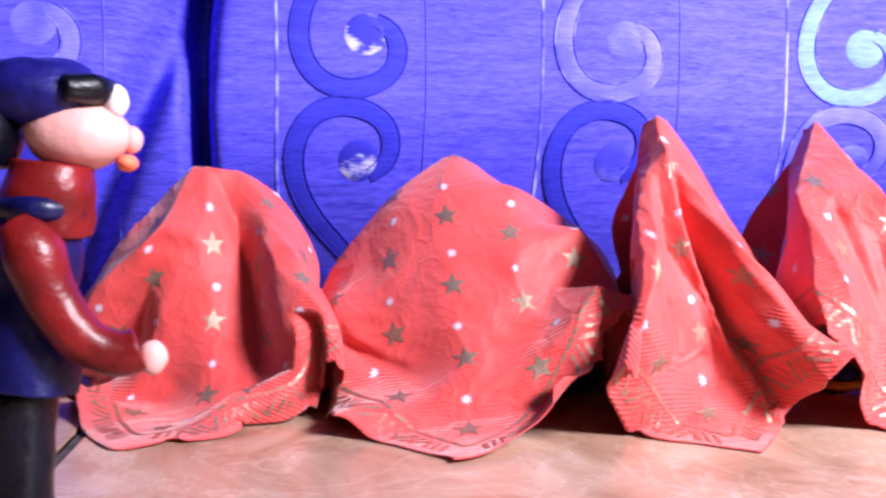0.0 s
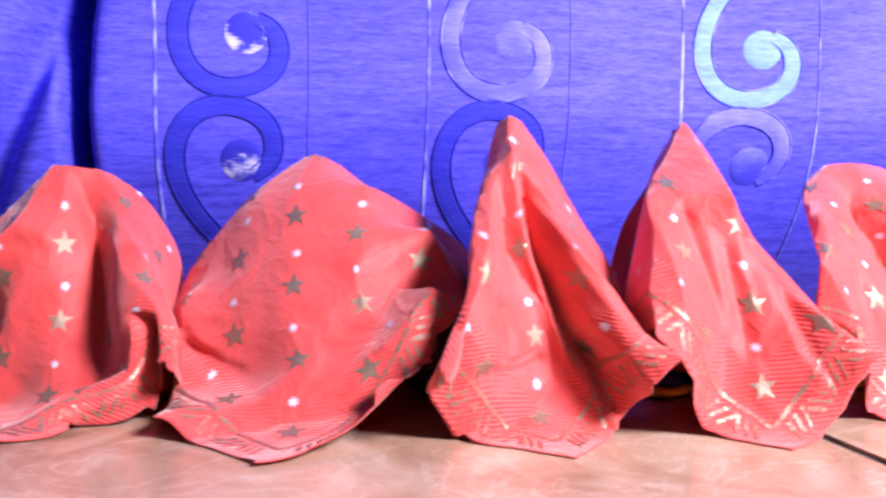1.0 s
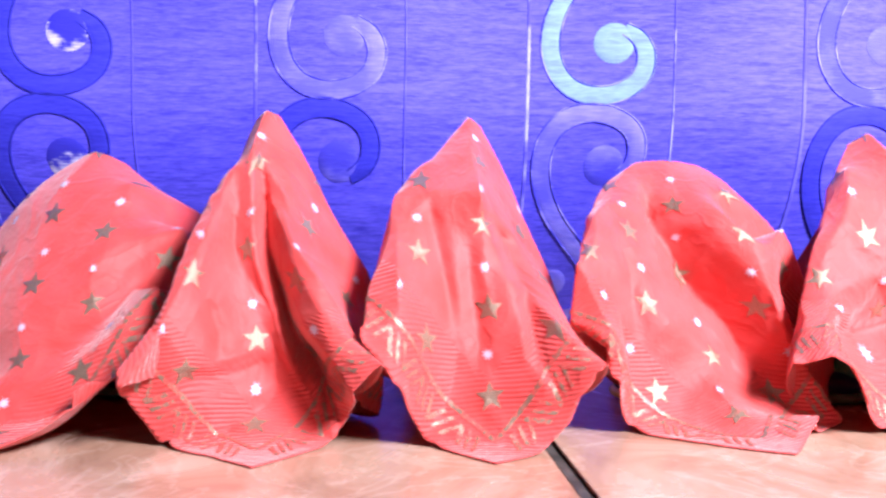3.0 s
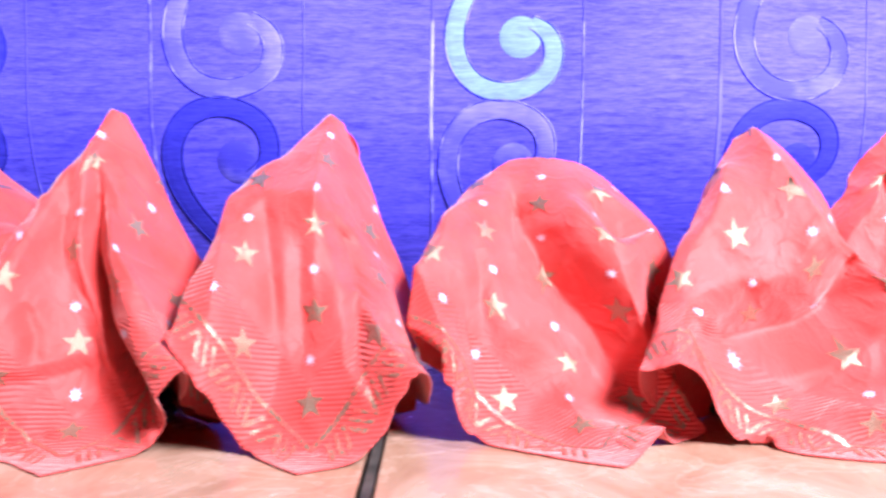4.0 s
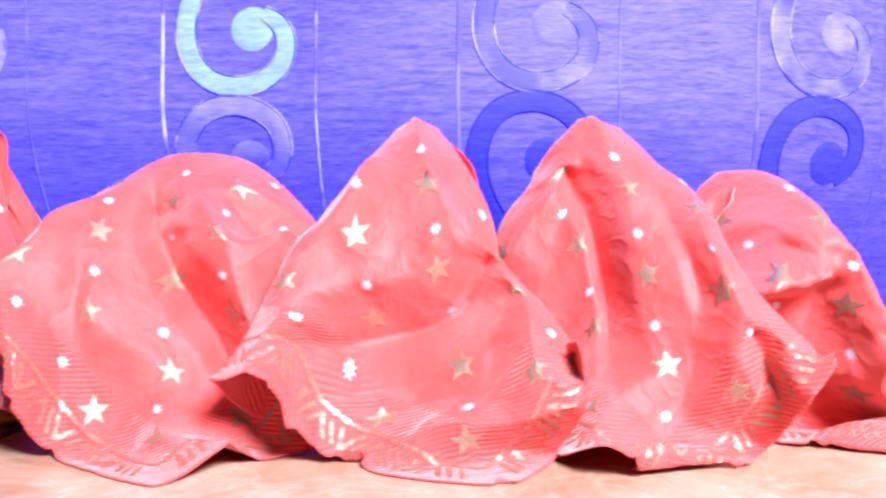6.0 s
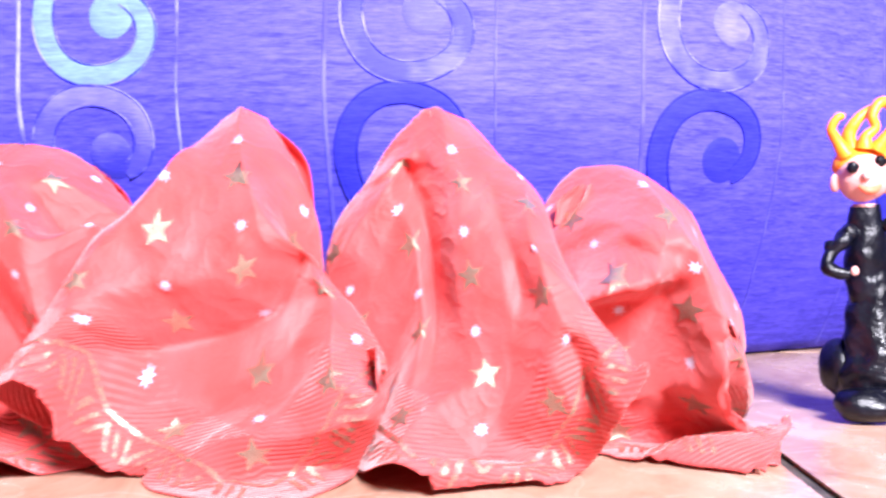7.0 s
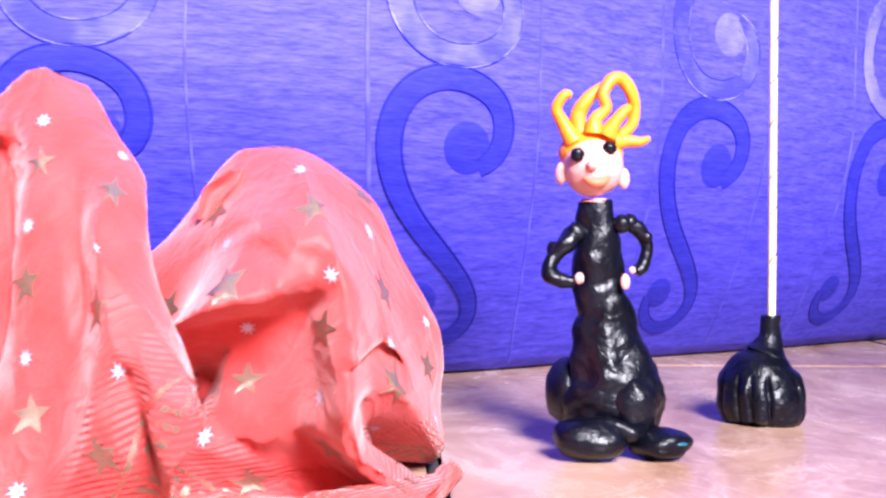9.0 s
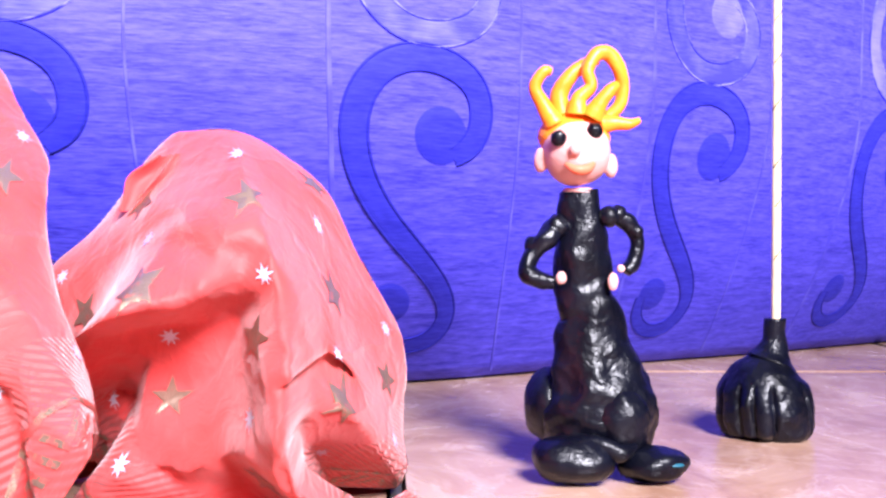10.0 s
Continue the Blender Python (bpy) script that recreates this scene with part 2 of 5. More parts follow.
# ---- the floor: ceramic tiles about 33 x 45 cm in dark grout
TILE_X, TILE_Y, X0, Y0, GAP = 0.327, 0.45, -0.148, -0.235, 0.0032
bed = mesh_object("floor", [(-3, -3, -0.0012), (4, -3, -0.0012), (4, 2.2, -0.0012), (-3, 2.2, -0.0012)], [(0, 1, 2, 3)], GROUT)
tagged(bed, "terracotta-coloured ceramic tile floor with dark grout joints", "floor", kind="structure")


def tile_mesh():
    bm = bmesh.new()
    w, h, d = TILE_X - GAP, TILE_Y - GAP, 0.008
    bmesh.ops.create_cube(bm, size=1, matrix=Matrix.Translation((0, 0, -d / 2)) @ Matrix.Diagonal((w, h, d, 1)))
    bmesh.ops.bevel(bm, geom=[e for e in bm.edges if all(v.co.z > -0.001 for v in e.verts)], offset=0.0012, segments=2, affect="EDGES")
    me = bpy.data.meshes.new("tile")
    bm.to_mesh(me)
    bm.free()
    me.materials.append(TILE)
    return me


# ---- the covered sofa front: it runs along the row, then turns away to the right, and leans back towards its foot
COVER_LINE = [(-1.3, 0.50), (-0.5, 0.495), (-0.3, 0.478), (-0.2, 0.475), (-0.1, 0.49), (0.0, 0.487), (0.095, 0.487), (0.19, 0.496), (0.26, 0.488), (0.34, 0.4845),
              (0.4, 0.488), (0.46, 0.496), (0.51, 0.511), (0.53, 0.522)]
TURN_AT, TURN = 0.53, math.radians(29.7)


def cover_plan(s):
    """x and y of the cover's upper line at the length s along it."""
    def raw(q):
        if q <= TURN_AT:
            return q, float(np.interp(q, [p[0] for p in COVER_LINE], [p[1] for p in COVER_LINE]))
        return TURN_AT + (q - TURN_AT) * math.cos(TURN), COVER_LINE[-1][1] + (q - TURN_AT) * math.sin(TURN)
    pts = [raw(s + o) for o in (-0.03, -0.015, 0, 0.015, 0.03)]
    return sum(p[0] for p in pts) / 5, sum(p[1] for p in pts) / 5


def cover_point(s, z, out=0.0):
    x, y = cover_plan(s)
    y += 0.0016 * math.sin(31 * s + 5 * z) + 0.0012 * math.sin(23 * z - 9 * s)
    # the deep pleat and the slanting crease beside it
    y += 0.05 * math.exp(-((s + 0.118 + 0.01 * (z - 0.15)) / (0.0045 + 0.05 * max(0, z - 0.13))) ** 2)
    y += 0.026 * math.exp(-((s + 0.116 - 0.46 * (z - 0.2)) / 0.011) ** 2) * (1 if z < 0.2 else math.exp(-((z - 0.2) / 0.02) ** 2))
    if z < 0.14:
        y += 0.108 * ((0.14 - z) / 0.14) ** 1.7
    return (x, y - out, z)


COVER_BOTTOM = 0.0015


def build_cover():
    ss = np.concatenate([np.linspace(-1.3, -0.3, 26)[:-1], np.linspace(-0.3, 0.0, 151)[:-1], np.linspace(0.0, 1.9, 127)])
    zs = np.concatenate([np.linspace(COVER_BOTTOM, 0.15, 24)[:-1], np.linspace(0.15, 0.42, 24)])
    v = [cover_point(s, z) for s in ss for z in zs]
    n, m = len(ss), len(zs)
    faces = grid_faces(n, m, flip=True)
    # the seat behind and the underside give the body its depth
    top0, back0 = len(v), len(v) + n
    v += [(cover_plan(s)[0], 1.5, 0.44) for s in ss] + [(cover_plan(s)[0], 1.5, COVER_BOTTOM) for s in ss]
    for i in range(n - 1):
        faces.append((i * m + m - 1, (i + 1) * m + m - 1, top0 + i + 1, top0 + i))
        faces.append((top0 + i, top0 + i + 1, back0 + i + 1, back0 + i))
        faces.append((back0 + i, back0 + i + 1, (i + 1) * m, i * m))
    sofa = new("sofa")
    mesh_object("cover", v, faces, COVER, sofa)
    return tagged(sofa, "sofa front under a blue woven cover with scrolls", "sofa")


sofa = build_cover()


def ribbon(points, widths, name, mat, parent, out=0.0004, label="", refine=3):
    """A woven band on the cover along points (s, z), slightly swollen across."""
    p = np.array(points)
    for _ in range(refine):
        q = np.empty((len(p) * 2 - 1, p.shape[1]))
        q[::2], q[1::2] = p, (p[1:] + p[:-1]) / 2
        q[1:-1] = (q[:-2] + 2 * q[1:-1] + q[2:]) / 4
        p = q
    w = np.interp(np.linspace(0, 1, len(p)), np.linspace(0, 1, len(widths)), widths)
    tan = np.gradient(p, axis=0)
    tan /= np.linalg.norm(tan, axis=1)[:, None]
    side = np.stack([-tan[:, 1], tan[:, 0]], 1)
    v, k = [], 7
    for i in range(len(p)):
        for j in range(k):
            s = j / (k - 1) * 2 - 1
            x, z = p[i] + side[i] * s * w[i] / 2
            v.append(cover_point(x, max(z, COVER_BOTTOM + 0.001), out * (1 - s ** 8) + 0.0001))
    return mesh_object(name, v, grid_faces(len(p), k), mat, parent, label=label)


def beside(points, widths, hand):
    """The border line of a band, on one hand of it."""
    p, w = np.array(points), np.interp(np.linspace(0, 1, len(points)), np.linspace(0, 1, len(widths)), widths)
    tan = np.gradient(p, axis=0)
    tan /= np.linalg.norm(tan, axis=1)[:, None]
    return p + np.stack([-tan[:, 1], tan[:, 0]], 1) * hand * w[:, None] * 0.47


def disc(cx, cz, r, name, mat, parent, out=0.0006):
    v, faces, k = [cover_point(cx, cz, out)], [], 28
    for f in (0.5, 0.85, 1.0):
        for i in range(k):
            a = 2 * math.pi * i / k
            v.append(cover_point(cx + r * f * math.cos(a), max(cz + r * f * math.sin(a), COVER_BOTTOM + 0.001), out * (1 - f ** 8) + 0.0001))
    for i in range(k):
        faces.append((0, 1 + i, 1 + (i + 1) % k))
        for ring in range(2):
            a, b_ = 1 + ring * k, 1 + (ring + 1) * k
            faces.append((a + i, b_ + i, b_ + (i + 1) % k, a + (i + 1) % k))
    return mesh_object(name, v, faces, mat, parent)


SCROLL_LINE = [(0.016, -0.0405), (0.0235, -0.0365), (0.0280, -0.028), (0.0262, -0.016), (0.0175, -0.0085), (0.004, -0.0048), (-0.010, -0.0075), (-0.0195, -0.017), (-0.0235, -0.031), (-0.021, -0.047),
               (-0.012, -0.063), (0.0, -0.076), (0.010, -0.087), (0.0165, -0.097), (0.0178, -0.107), (0.012, -0.116), (0.001, -0.1205), (-0.010, -0.1175), (-0.0165, -0.109), (-0.0155, -0.100)]
SCROLL_WIDTH = [0.007, 0.0095, 0.0105, 0.0105, 0.0105, 0.0105, 0.011, 0.011, 0.011, 0.0105, 0.010, 0.010, 0.0095, 0.0095, 0.009, 0.0085, 0.008, 0.008, 0.0075, 0.006]
JUNCTION_Z = 0.1385
# where each motif's two scrolls meet, the upper and lower threads, and those of their eyes; paler tones paint in satin
# sheen
JUNCTIONS = [(-0.345, PALE_SCROLL, SCROLL, PALE_SCROLL, SCROLL), (-0.205, PALE_SCROLL, SCROLL, PALE_SCROLL, SCROLL), (-0.048, SCROLL, SCROLL, HIGHLIGHT_SCROLL, HIGHLIGHT_SCROLL),
             (0.0885, PALE_SCROLL, SCROLL, PALE_SCROLL, PATCHY_SCROLL), (0.228, SHEEN_SCROLL, PALE_SCROLL, SHEEN_SCROLL, PATCHY_SCROLL),
             (0.371, PATCHY_SCROLL, SCROLL, PALE_SCROLL, SCROLL), (0.5135, PATCHY_SCROLL, SCROLL, PALE_SCROLL, SCROLL), (0.661, PATCHY_SCROLL, SCROLL, PALE_SCROLL, SCROLL),
             (0.805, PALE_SCROLL, SCROLL, PALE_SCROLL, SCROLL), (0.95, PATCHY_SCROLL, SCROLL, PALE_SCROLL, SCROLL), (1.095, PALE_SCROLL, SCROLL, PALE_SCROLL, SCROLL)]
for cx, upper, lower, upper_eye, lower_eye in JUNCTIONS:
    for way, mat, eye in ((-1, lower, lower_eye), (1, upper, upper_eye)):
        shift, meet = (0.003, JUNCTION_Z - 0.0015) if way > 0 else (0.0, JUNCTION_Z + 0.0015)
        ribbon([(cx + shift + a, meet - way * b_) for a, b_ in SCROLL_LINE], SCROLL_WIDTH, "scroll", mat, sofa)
        edging = PALE_EDGE if mat in (PALE_SCROLL, SHEEN_SCROLL, PATCHY_SCROLL) else SCROLL_EDGE
        for hand in (-1, 1):
            ribbon(beside([(cx + shift + a, meet - way * b_) for a, b_ in SCROLL_LINE], SCROLL_WIDTH, hand), [0.0011, 0.0008, 0.0012, 0.0007, 0.001], "scroll_edging", edging, sofa, 0.0007)
        disc(cx + shift + 0.0105, meet + way * 0.033, 0.0105, "scroll_eye", eye, sofa)
        disc(cx + shift - 0.0085, meet + way * 0.0985, 0.0085, "scroll_eye", mat, sofa)
    for dx, wide in ((-0.031, 0.0023), (0.0445, 0.0013)):
        ribbon([(cx + dx + 0.0006 * math.sin(i * 2.1 + cx * 40), 0.004 + 0.39 * i / 12) for i in range(13)], [wide, wide * 0.7, wide], "woven_stripe", STITCH if cx < 0.3 and dx < 0 or cx == 0.228 else FAINT_STITCH, sofa, 0.0004, refine=2)


# ---- the paper napkins: squares of 24 cm, laid corner to the front over small clay figures
SIDE, KNOTS = 0.24, 49
DIAG = SIDE / math.sqrt(2)


def napkin_sheet(apex, print_marks, hem, outline, lean=(0.0, 0.0), back=0.07, spread=0.042, rounds=30, seed=1, firm=0.65, calm=0.15, ridges=(), ahead=0.0, slim=0.0, flare=0.45, crumple=0.0006, flank=(0.0, 0.0)):
    """Lets a square sheet hang from its apex, its marks, hems and outline fitted to the camera's view. Gives KNOTS x
    KNOTS places.
    """
    step = SIDE / (KNOTS - 1)
    a = np.linspace(0, SIDE, KNOTS)
    U, V = np.meshgrid(a, a, indexing="ij")
    E, D = (U - V) / math.sqrt(2), (U + V) / math.sqrt(2)
    ax, ay, az = apex
    pointed = max(outline)[2] - max(outline)[1] < 0.016
    peak = (lean[0], DIAG * 0.97 + lean[1], ax, ay, az + (0.003 if pointed else 0.001))
    reach = {-1: 0.0, 1: 0.0}
    for e, d, *_ in hem:
        reach[1 if e > 0 else -1] = max(reach[1 if e > 0 else -1], abs(e))
    far = [(0, 2 * DIAG, ax, ay + back, 0.003), (0, 1.45 * DIAG, ax, ay + 0.035, az * 0.4)]
    for w in (-1, 1):
        far += [(w * DIAG, DIAG, ax + w * 0.8 * spread, ay + 0.06, 0.003), (w * 0.5 * DIAG, 1.5 * DIAG, ax + w * 0.7 * spread, ay + 0.055, 0.012),
                (w * 0.5 * DIAG, DIAG, ax + w * 0.75 * spread, ay + 0.016, az * 0.45), (w * 0.75 * DIAG, 0.75 * DIAG, ax + w * 0.9 * spread, ay + 0.035, 0.003)]
        if reach[w] < 0.072:
            far.append((w * 0.085, 0.085, ax + w * spread, ay + 0.002, 0.012))
    # a broad crown is held out to the fitted outline on both sides of the apex
    high = max(outline)
    crown = [(w * (abs(high[k]) - 0.001), peak[1] - 0.001, ax + high[k], ay - 0.001, az - 0.001) for w, k in ((-1, 1), (1, 2)) if abs(high[k]) > 0.006]
    # calm the depth of the marks towards one gently bowed surface
    m0 = np.array([peak] + list(print_marks) + list(ridges))
    terms = np.stack([np.ones(len(m0)), m0[:, 0], m0[:, 1], m0[:, 0] ** 2, m0[:, 0] * m0[:, 1], m0[:, 1] ** 2], 1) * (1, 10, 10, 100, 100, 100)
    bowed = terms @ np.linalg.lstsq(terms, m0[:, 3], rcond=None)[0]
    m0[1:, 3] += (bowed - m0[:, 3])[1:] * calm
    m0 = m0[1:]
    print_marks = [tuple(r) for r in m0]
    known = np.array([peak] + print_marks + list(hem) + far + crown)
    # a smooth first sheet through what is known
    s = known[:, :2] / 0.1

    def kernel(p, q):
        r2 = ((p[:, None, :] - q[None, :, :]) ** 2).sum(2)
        return r2 * np.log(r2 + 1e-9)
    n = len(known)
    A = np.zeros((n + 3, n + 3))
    A[:n, :n] = kernel(s, s) + np.eye(n) * 0.02
    A[:n, n], A[:n, n + 1:], A[n, :n], A[n + 1:, :n] = 1, s, 1, s.T
    w = np.linalg.solve(A, np.vstack([known[:, 2:], np.zeros((3, 3))]))
    g = np.stack([E.ravel(), D.ravel()], 1) / 0.1
    X = (kernel(g, s) @ w[:n] + w[n] + g @ w[n + 1:]).reshape(KNOTS, KNOTS, 3)
    rng = np.random.RandomState(seed)
    X += rng.normal(0, 0.0004, X.shape)
    # soft pulls towards the known places
    fu = (known[:, 0] + known[:, 1]) / math.sqrt(2) / step
    fv = (known[:, 1] - known[:, 0]) / math.sqrt(2) / step
    iu, iv = np.clip(fu.astype(int), 0, KNOTS - 2), np.clip(fv.astype(int), 0, KNOTS - 2)
    tu, tv = fu - iu, fv - iv
    corners = [(iu, iv, (1 - tu) * (1 - tv)), (iu + 1, iv, tu * (1 - tv)), (iu, iv + 1, (1 - tu) * tv), (iu + 1, iv + 1, tu * tv)]
    norm = sum(c[2] ** 2 for c in corners)
    pull = np.concatenate([[0.9], np.full(len(print_marks) - len(ridges), firm), np.full(len(ridges), 0.7), np.full(len(hem), 0.5), np.full(len(far), 0.1 - 0.1 * slim), np.full(len(crown), 0.8)])
    goal = known[:, 2:]
    # this sheet's own slight stretch, from the spacing of its print
    flat = np.sqrt(((m0[:, None, :2] - m0[None, :, :2]) ** 2).sum(2))
    laid = np.sqrt(((m0[:, None, 2:] - m0[None, :, 2:]) ** 2).sum(2))
    near = (flat > 0.012) & (flat < 0.04)
    stretch = float(np.clip(np.median(laid[near] / flat[near]), 0.9, 1.06))
    links = []
    for di, dj, stiff in ((1, 0, 0.5), (0, 1, 0.5), (1, 1, 0.3), (1, -1, 0.3), (2, 0, 0.08), (0, 2, 0.08), (4, 0, 0.025), (0, 4, 0.025), (2, 2, 0.04), (2, -2, 0.04)):
        rest = step * math.hypot(di, dj) * stretch
        i0, i1 = slice(0, KNOTS - di), slice(di, KNOTS)
        j0, j1 = (slice(0, KNOTS - dj), slice(dj, KNOTS)) if dj >= 0 else (slice(-dj, KNOTS), slice(0, KNOTS + dj))
        links.append((i0, j0, i1, j1, rest, stiff))
    # the outline as the camera sees it: its left and right limits by height
    rows = np.array(sorted(outline))
    hz, hl, hr = rows[:, 0], rows[:, 1] - 0.0015, rows[:, 2] + 0.0015
    top = hz[-1] - 0.0005
    old = X.copy()
    for r in range(rounds):
        speed = (X - old) * 0.86
        old = X.copy()
        X = X + speed
        X[..., 2] -= 0.00012
        for _ in range(7):
            for i0, j0, i1, j1, rest, stiff in links:
                P, Q = X[i0, j0], X[i1, j1]
                d = Q - P
                length = np.sqrt((d * d).sum(2)) + 1e-9
                f = (length - rest) / length * stiff * 0.5
                if rest > step * 1.7:
                    f = np.minimum(f, 0)
                else:
                    f = np.where(f < 0, f * 0.3, f)
                m = d * f[..., None]
                X[i0, j0] += m
                X[i1, j1] -= m
            here = sum(X[ci, cj] * cw[:, None] for ci, cj, cw in corners)
            fix = (goal - here) * (pull / norm)[:, None]
            for ci, cj, cw in corners:
                np.add.at(X, (ci, cj), fix * cw[:, None] * 0.6)
            # the floor, the sofa, and a push outwards to the fitted outline
            np.maximum(X[..., 2], 0.0008, out=X[..., 2])
            np.minimum(X[..., 1], 0.476, out=X[..., 1])
            off = X[..., :2] - np.array([ax, ay + 0.003])
            off[..., 1] += ahead * np.clip(1 - X[..., 2] / top, 0, 0.6)
            # the left flank stands forward; behind it the paper turns in
            left = np.interp(X[..., 2], hz, hl) * (1 - slim * np.clip(1 - (ay - X[..., 1]) / 0.06, 0, 1))
            right = np.interp(X[..., 2], hz, hr)
            mid, half = (left + right) / 2, (right - left) / 2
            q = np.sqrt(((off[..., 0] - mid) / half) ** 2 + (off[..., 1] / 0.007) ** 2) + 1e-9
            inside = (q < 1) & (X[..., 2] < top)
            grow = np.where(inside, np.minimum(1 / q, 1.6) - 1, 0) * 0.5
            X[..., 0] += (off[..., 0] - mid) * grow
            X[..., 1] += off[..., 1] * grow
            # paper beyond the outline is drawn in to fit the camera's view
            room = 0.003 + flare * np.maximum(0, hz[0] - X[..., 2])
            low_x, high_x = ax + left - room, ax + right + room
            X[..., 0] += (np.clip(X[..., 0], low_x, high_x) - X[..., 0]) * 0.3
    # behind the outline the paper is gathered in, out of the camera's view
    low = np.clip(1 - X[..., 2] / top, 0, 0.6)
    tuck_left = np.clip(X[..., 1] - (ay + 0.004 - np.maximum(ahead * low, flank[0] * np.minimum(low, 0.4))), 0, 0.1) * 0.8
    tuck_right = np.clip(X[..., 1] - (ay + 0.004 - np.maximum(ahead * low, flank[1] * np.minimum(low, 0.4))), 0, 0.1) * 0.8
    low_x, high_x = ax + np.interp(X[..., 2], hz, hl) + tuck_left, ax + np.interp(X[..., 2], hz, hr) - tuck_right
    crossed = low_x > high_x
    low_x, high_x = np.where(crossed, high_x, low_x), np.where(crossed, low_x, high_x)
    gathered = np.clip(X[..., 0], low_x, high_x)
    X[..., 0] = np.where((tuck_left > 0) & (E < 0) | (tuck_right > 0) & (E > 0), np.where(D > DIAG * 0.36, gathered, X[..., 0]), X[..., 0])
    def evened(Y, times):
        for _ in range(times):
            Z = Y.copy()
            Z[1:-1, 1:-1] = Y[1:-1, 1:-1] * 0.5 + (Y[2:, 1:-1] + Y[:-2, 1:-1] + Y[1:-1, 2:] + Y[1:-1, :-2]) * 0.125
            Y = Z
        return Y
    fine = evened(X, 1)
    below = np.clip((np.hypot(E - peak[0], D - peak[1]) - 0.008) / 0.02, 0, 1)[..., None]
    # soft dents that the creasing turns into facets
    dents = evened(rng.normal(0, 1, (KNOTS, KNOTS, 1)), 5)
    X = fine
    X[..., 1:2] += dents / dents.std() * crumple * below * np.clip(np.minimum(np.minimum(U, V), SIDE - np.maximum(U, V)) / 0.025, 0, 1)[..., None]
    X = creased(X)
    np.maximum(X[..., 2], 0.0008, out=X[..., 2])
    return X


def creased(X, sharp=0.22):
    """Flattens the sheet between its folds and gathers the bending into creases, on a grid twice as fine."""
    n = X.shape[0] * 2 - 1
    Y = np.empty((n, n, 3))
    Y[::2, ::2] = X
    Y[1::2, ::2] = (X[1:] + X[:-1]) / 2
    Y[:, 1::2] = (Y[:, :-2:2] + Y[:, 2::2]) / 2
    wide = np.pad(Y, ((1, 1), (1, 1), (0, 0)), mode="edge")
    Y[1:-1, 1:-1] = (wide[1:-1, 1:-1] * 4 + wide[2:, 1:-1] + wide[:-2, 1:-1] + wide[1:-1, 2:] + wide[1:-1, :-2])[1:-1, 1:-1] / 8

    def facing(Y):
        nrm = np.cross(Y[1:, 1:] - Y[:-1, :-1], Y[:-1, 1:] - Y[1:, :-1])
        return nrm / (np.linalg.norm(nrm, axis=2, keepdims=True) + 1e-12)
    N = facing(Y)
    for _ in range(14):
        wide = np.pad(N, ((2, 2), (2, 2), (0, 0)), mode="edge")
        total = np.zeros_like(N)
        for i in range(5):
            for j in range(5):
                M = wide[i:i + N.shape[0], j:j + N.shape[1]]
                w = np.exp(-((M - N) ** 2).sum(2) / (2 * sharp * sharp)) * math.exp(-((i - 2) ** 2 + (j - 2) ** 2) / 4)
                total += M * w[..., None]
        N = total / (np.linalg.norm(total, axis=2, keepdims=True) + 1e-12)
    for _ in range(25):
        mid = (Y[1:, 1:] + Y[:-1, :-1] + Y[1:, :-1] + Y[:-1, 1:]) / 4
        move, count = np.zeros_like(Y), np.zeros((n, n, 1))
        for a in (slice(0, -1), slice(1, None)):
            for c in (slice(0, -1), slice(1, None)):
                move[a, c] += N * ((mid - Y[a, c]) * N).sum(2, keepdims=True)
                count[a, c] += 1
        Y += move / count * 0.8
    return Y


def fold_in(Y, E, D, line, depth, port, starboard):
    """Lets a crease along line (mm across and up the sheet) sink by depth mm, its two walls as wide as given on either hand along the way."""
    p = np.array(line, float) / 1000
    best, side, along = np.full(E.shape, 9.0), np.ones(E.shape), np.zeros(E.shape)
    for k in range(len(p) - 1):
        a, d = p[k], p[k + 1] - p[k]
        length = math.hypot(*d)
        t = np.clip(((E - a[0]) * d[0] + (D - a[1]) * d[1]) / length ** 2, 0, 1)
        dx, dy = E - a[0] - t * d[0], D - a[1] - t * d[1]
        far = np.hypot(dx, dy)
        nearer = far < best
        best = np.where(nearer, far, best)
        side = np.where(nearer, np.sign(d[0] * dy - d[1] * dx), side)
        along = np.where(nearer, (k + t) / (len(p) - 1), along)
    width = np.where(side > 0, port, starboard) / 1000
    wall = np.clip(1 - np.sqrt(best ** 2 + 4e-7) / width, 0, 1)
    wall = wall * (0.75 + 0.25 * wall) * np.clip(0.35 + 4 * np.minimum(along, 1 - along), 0, 1)
    Y[..., 1] += wall * depth / 1000
    Y[..., 2] += wall * depth / 4000


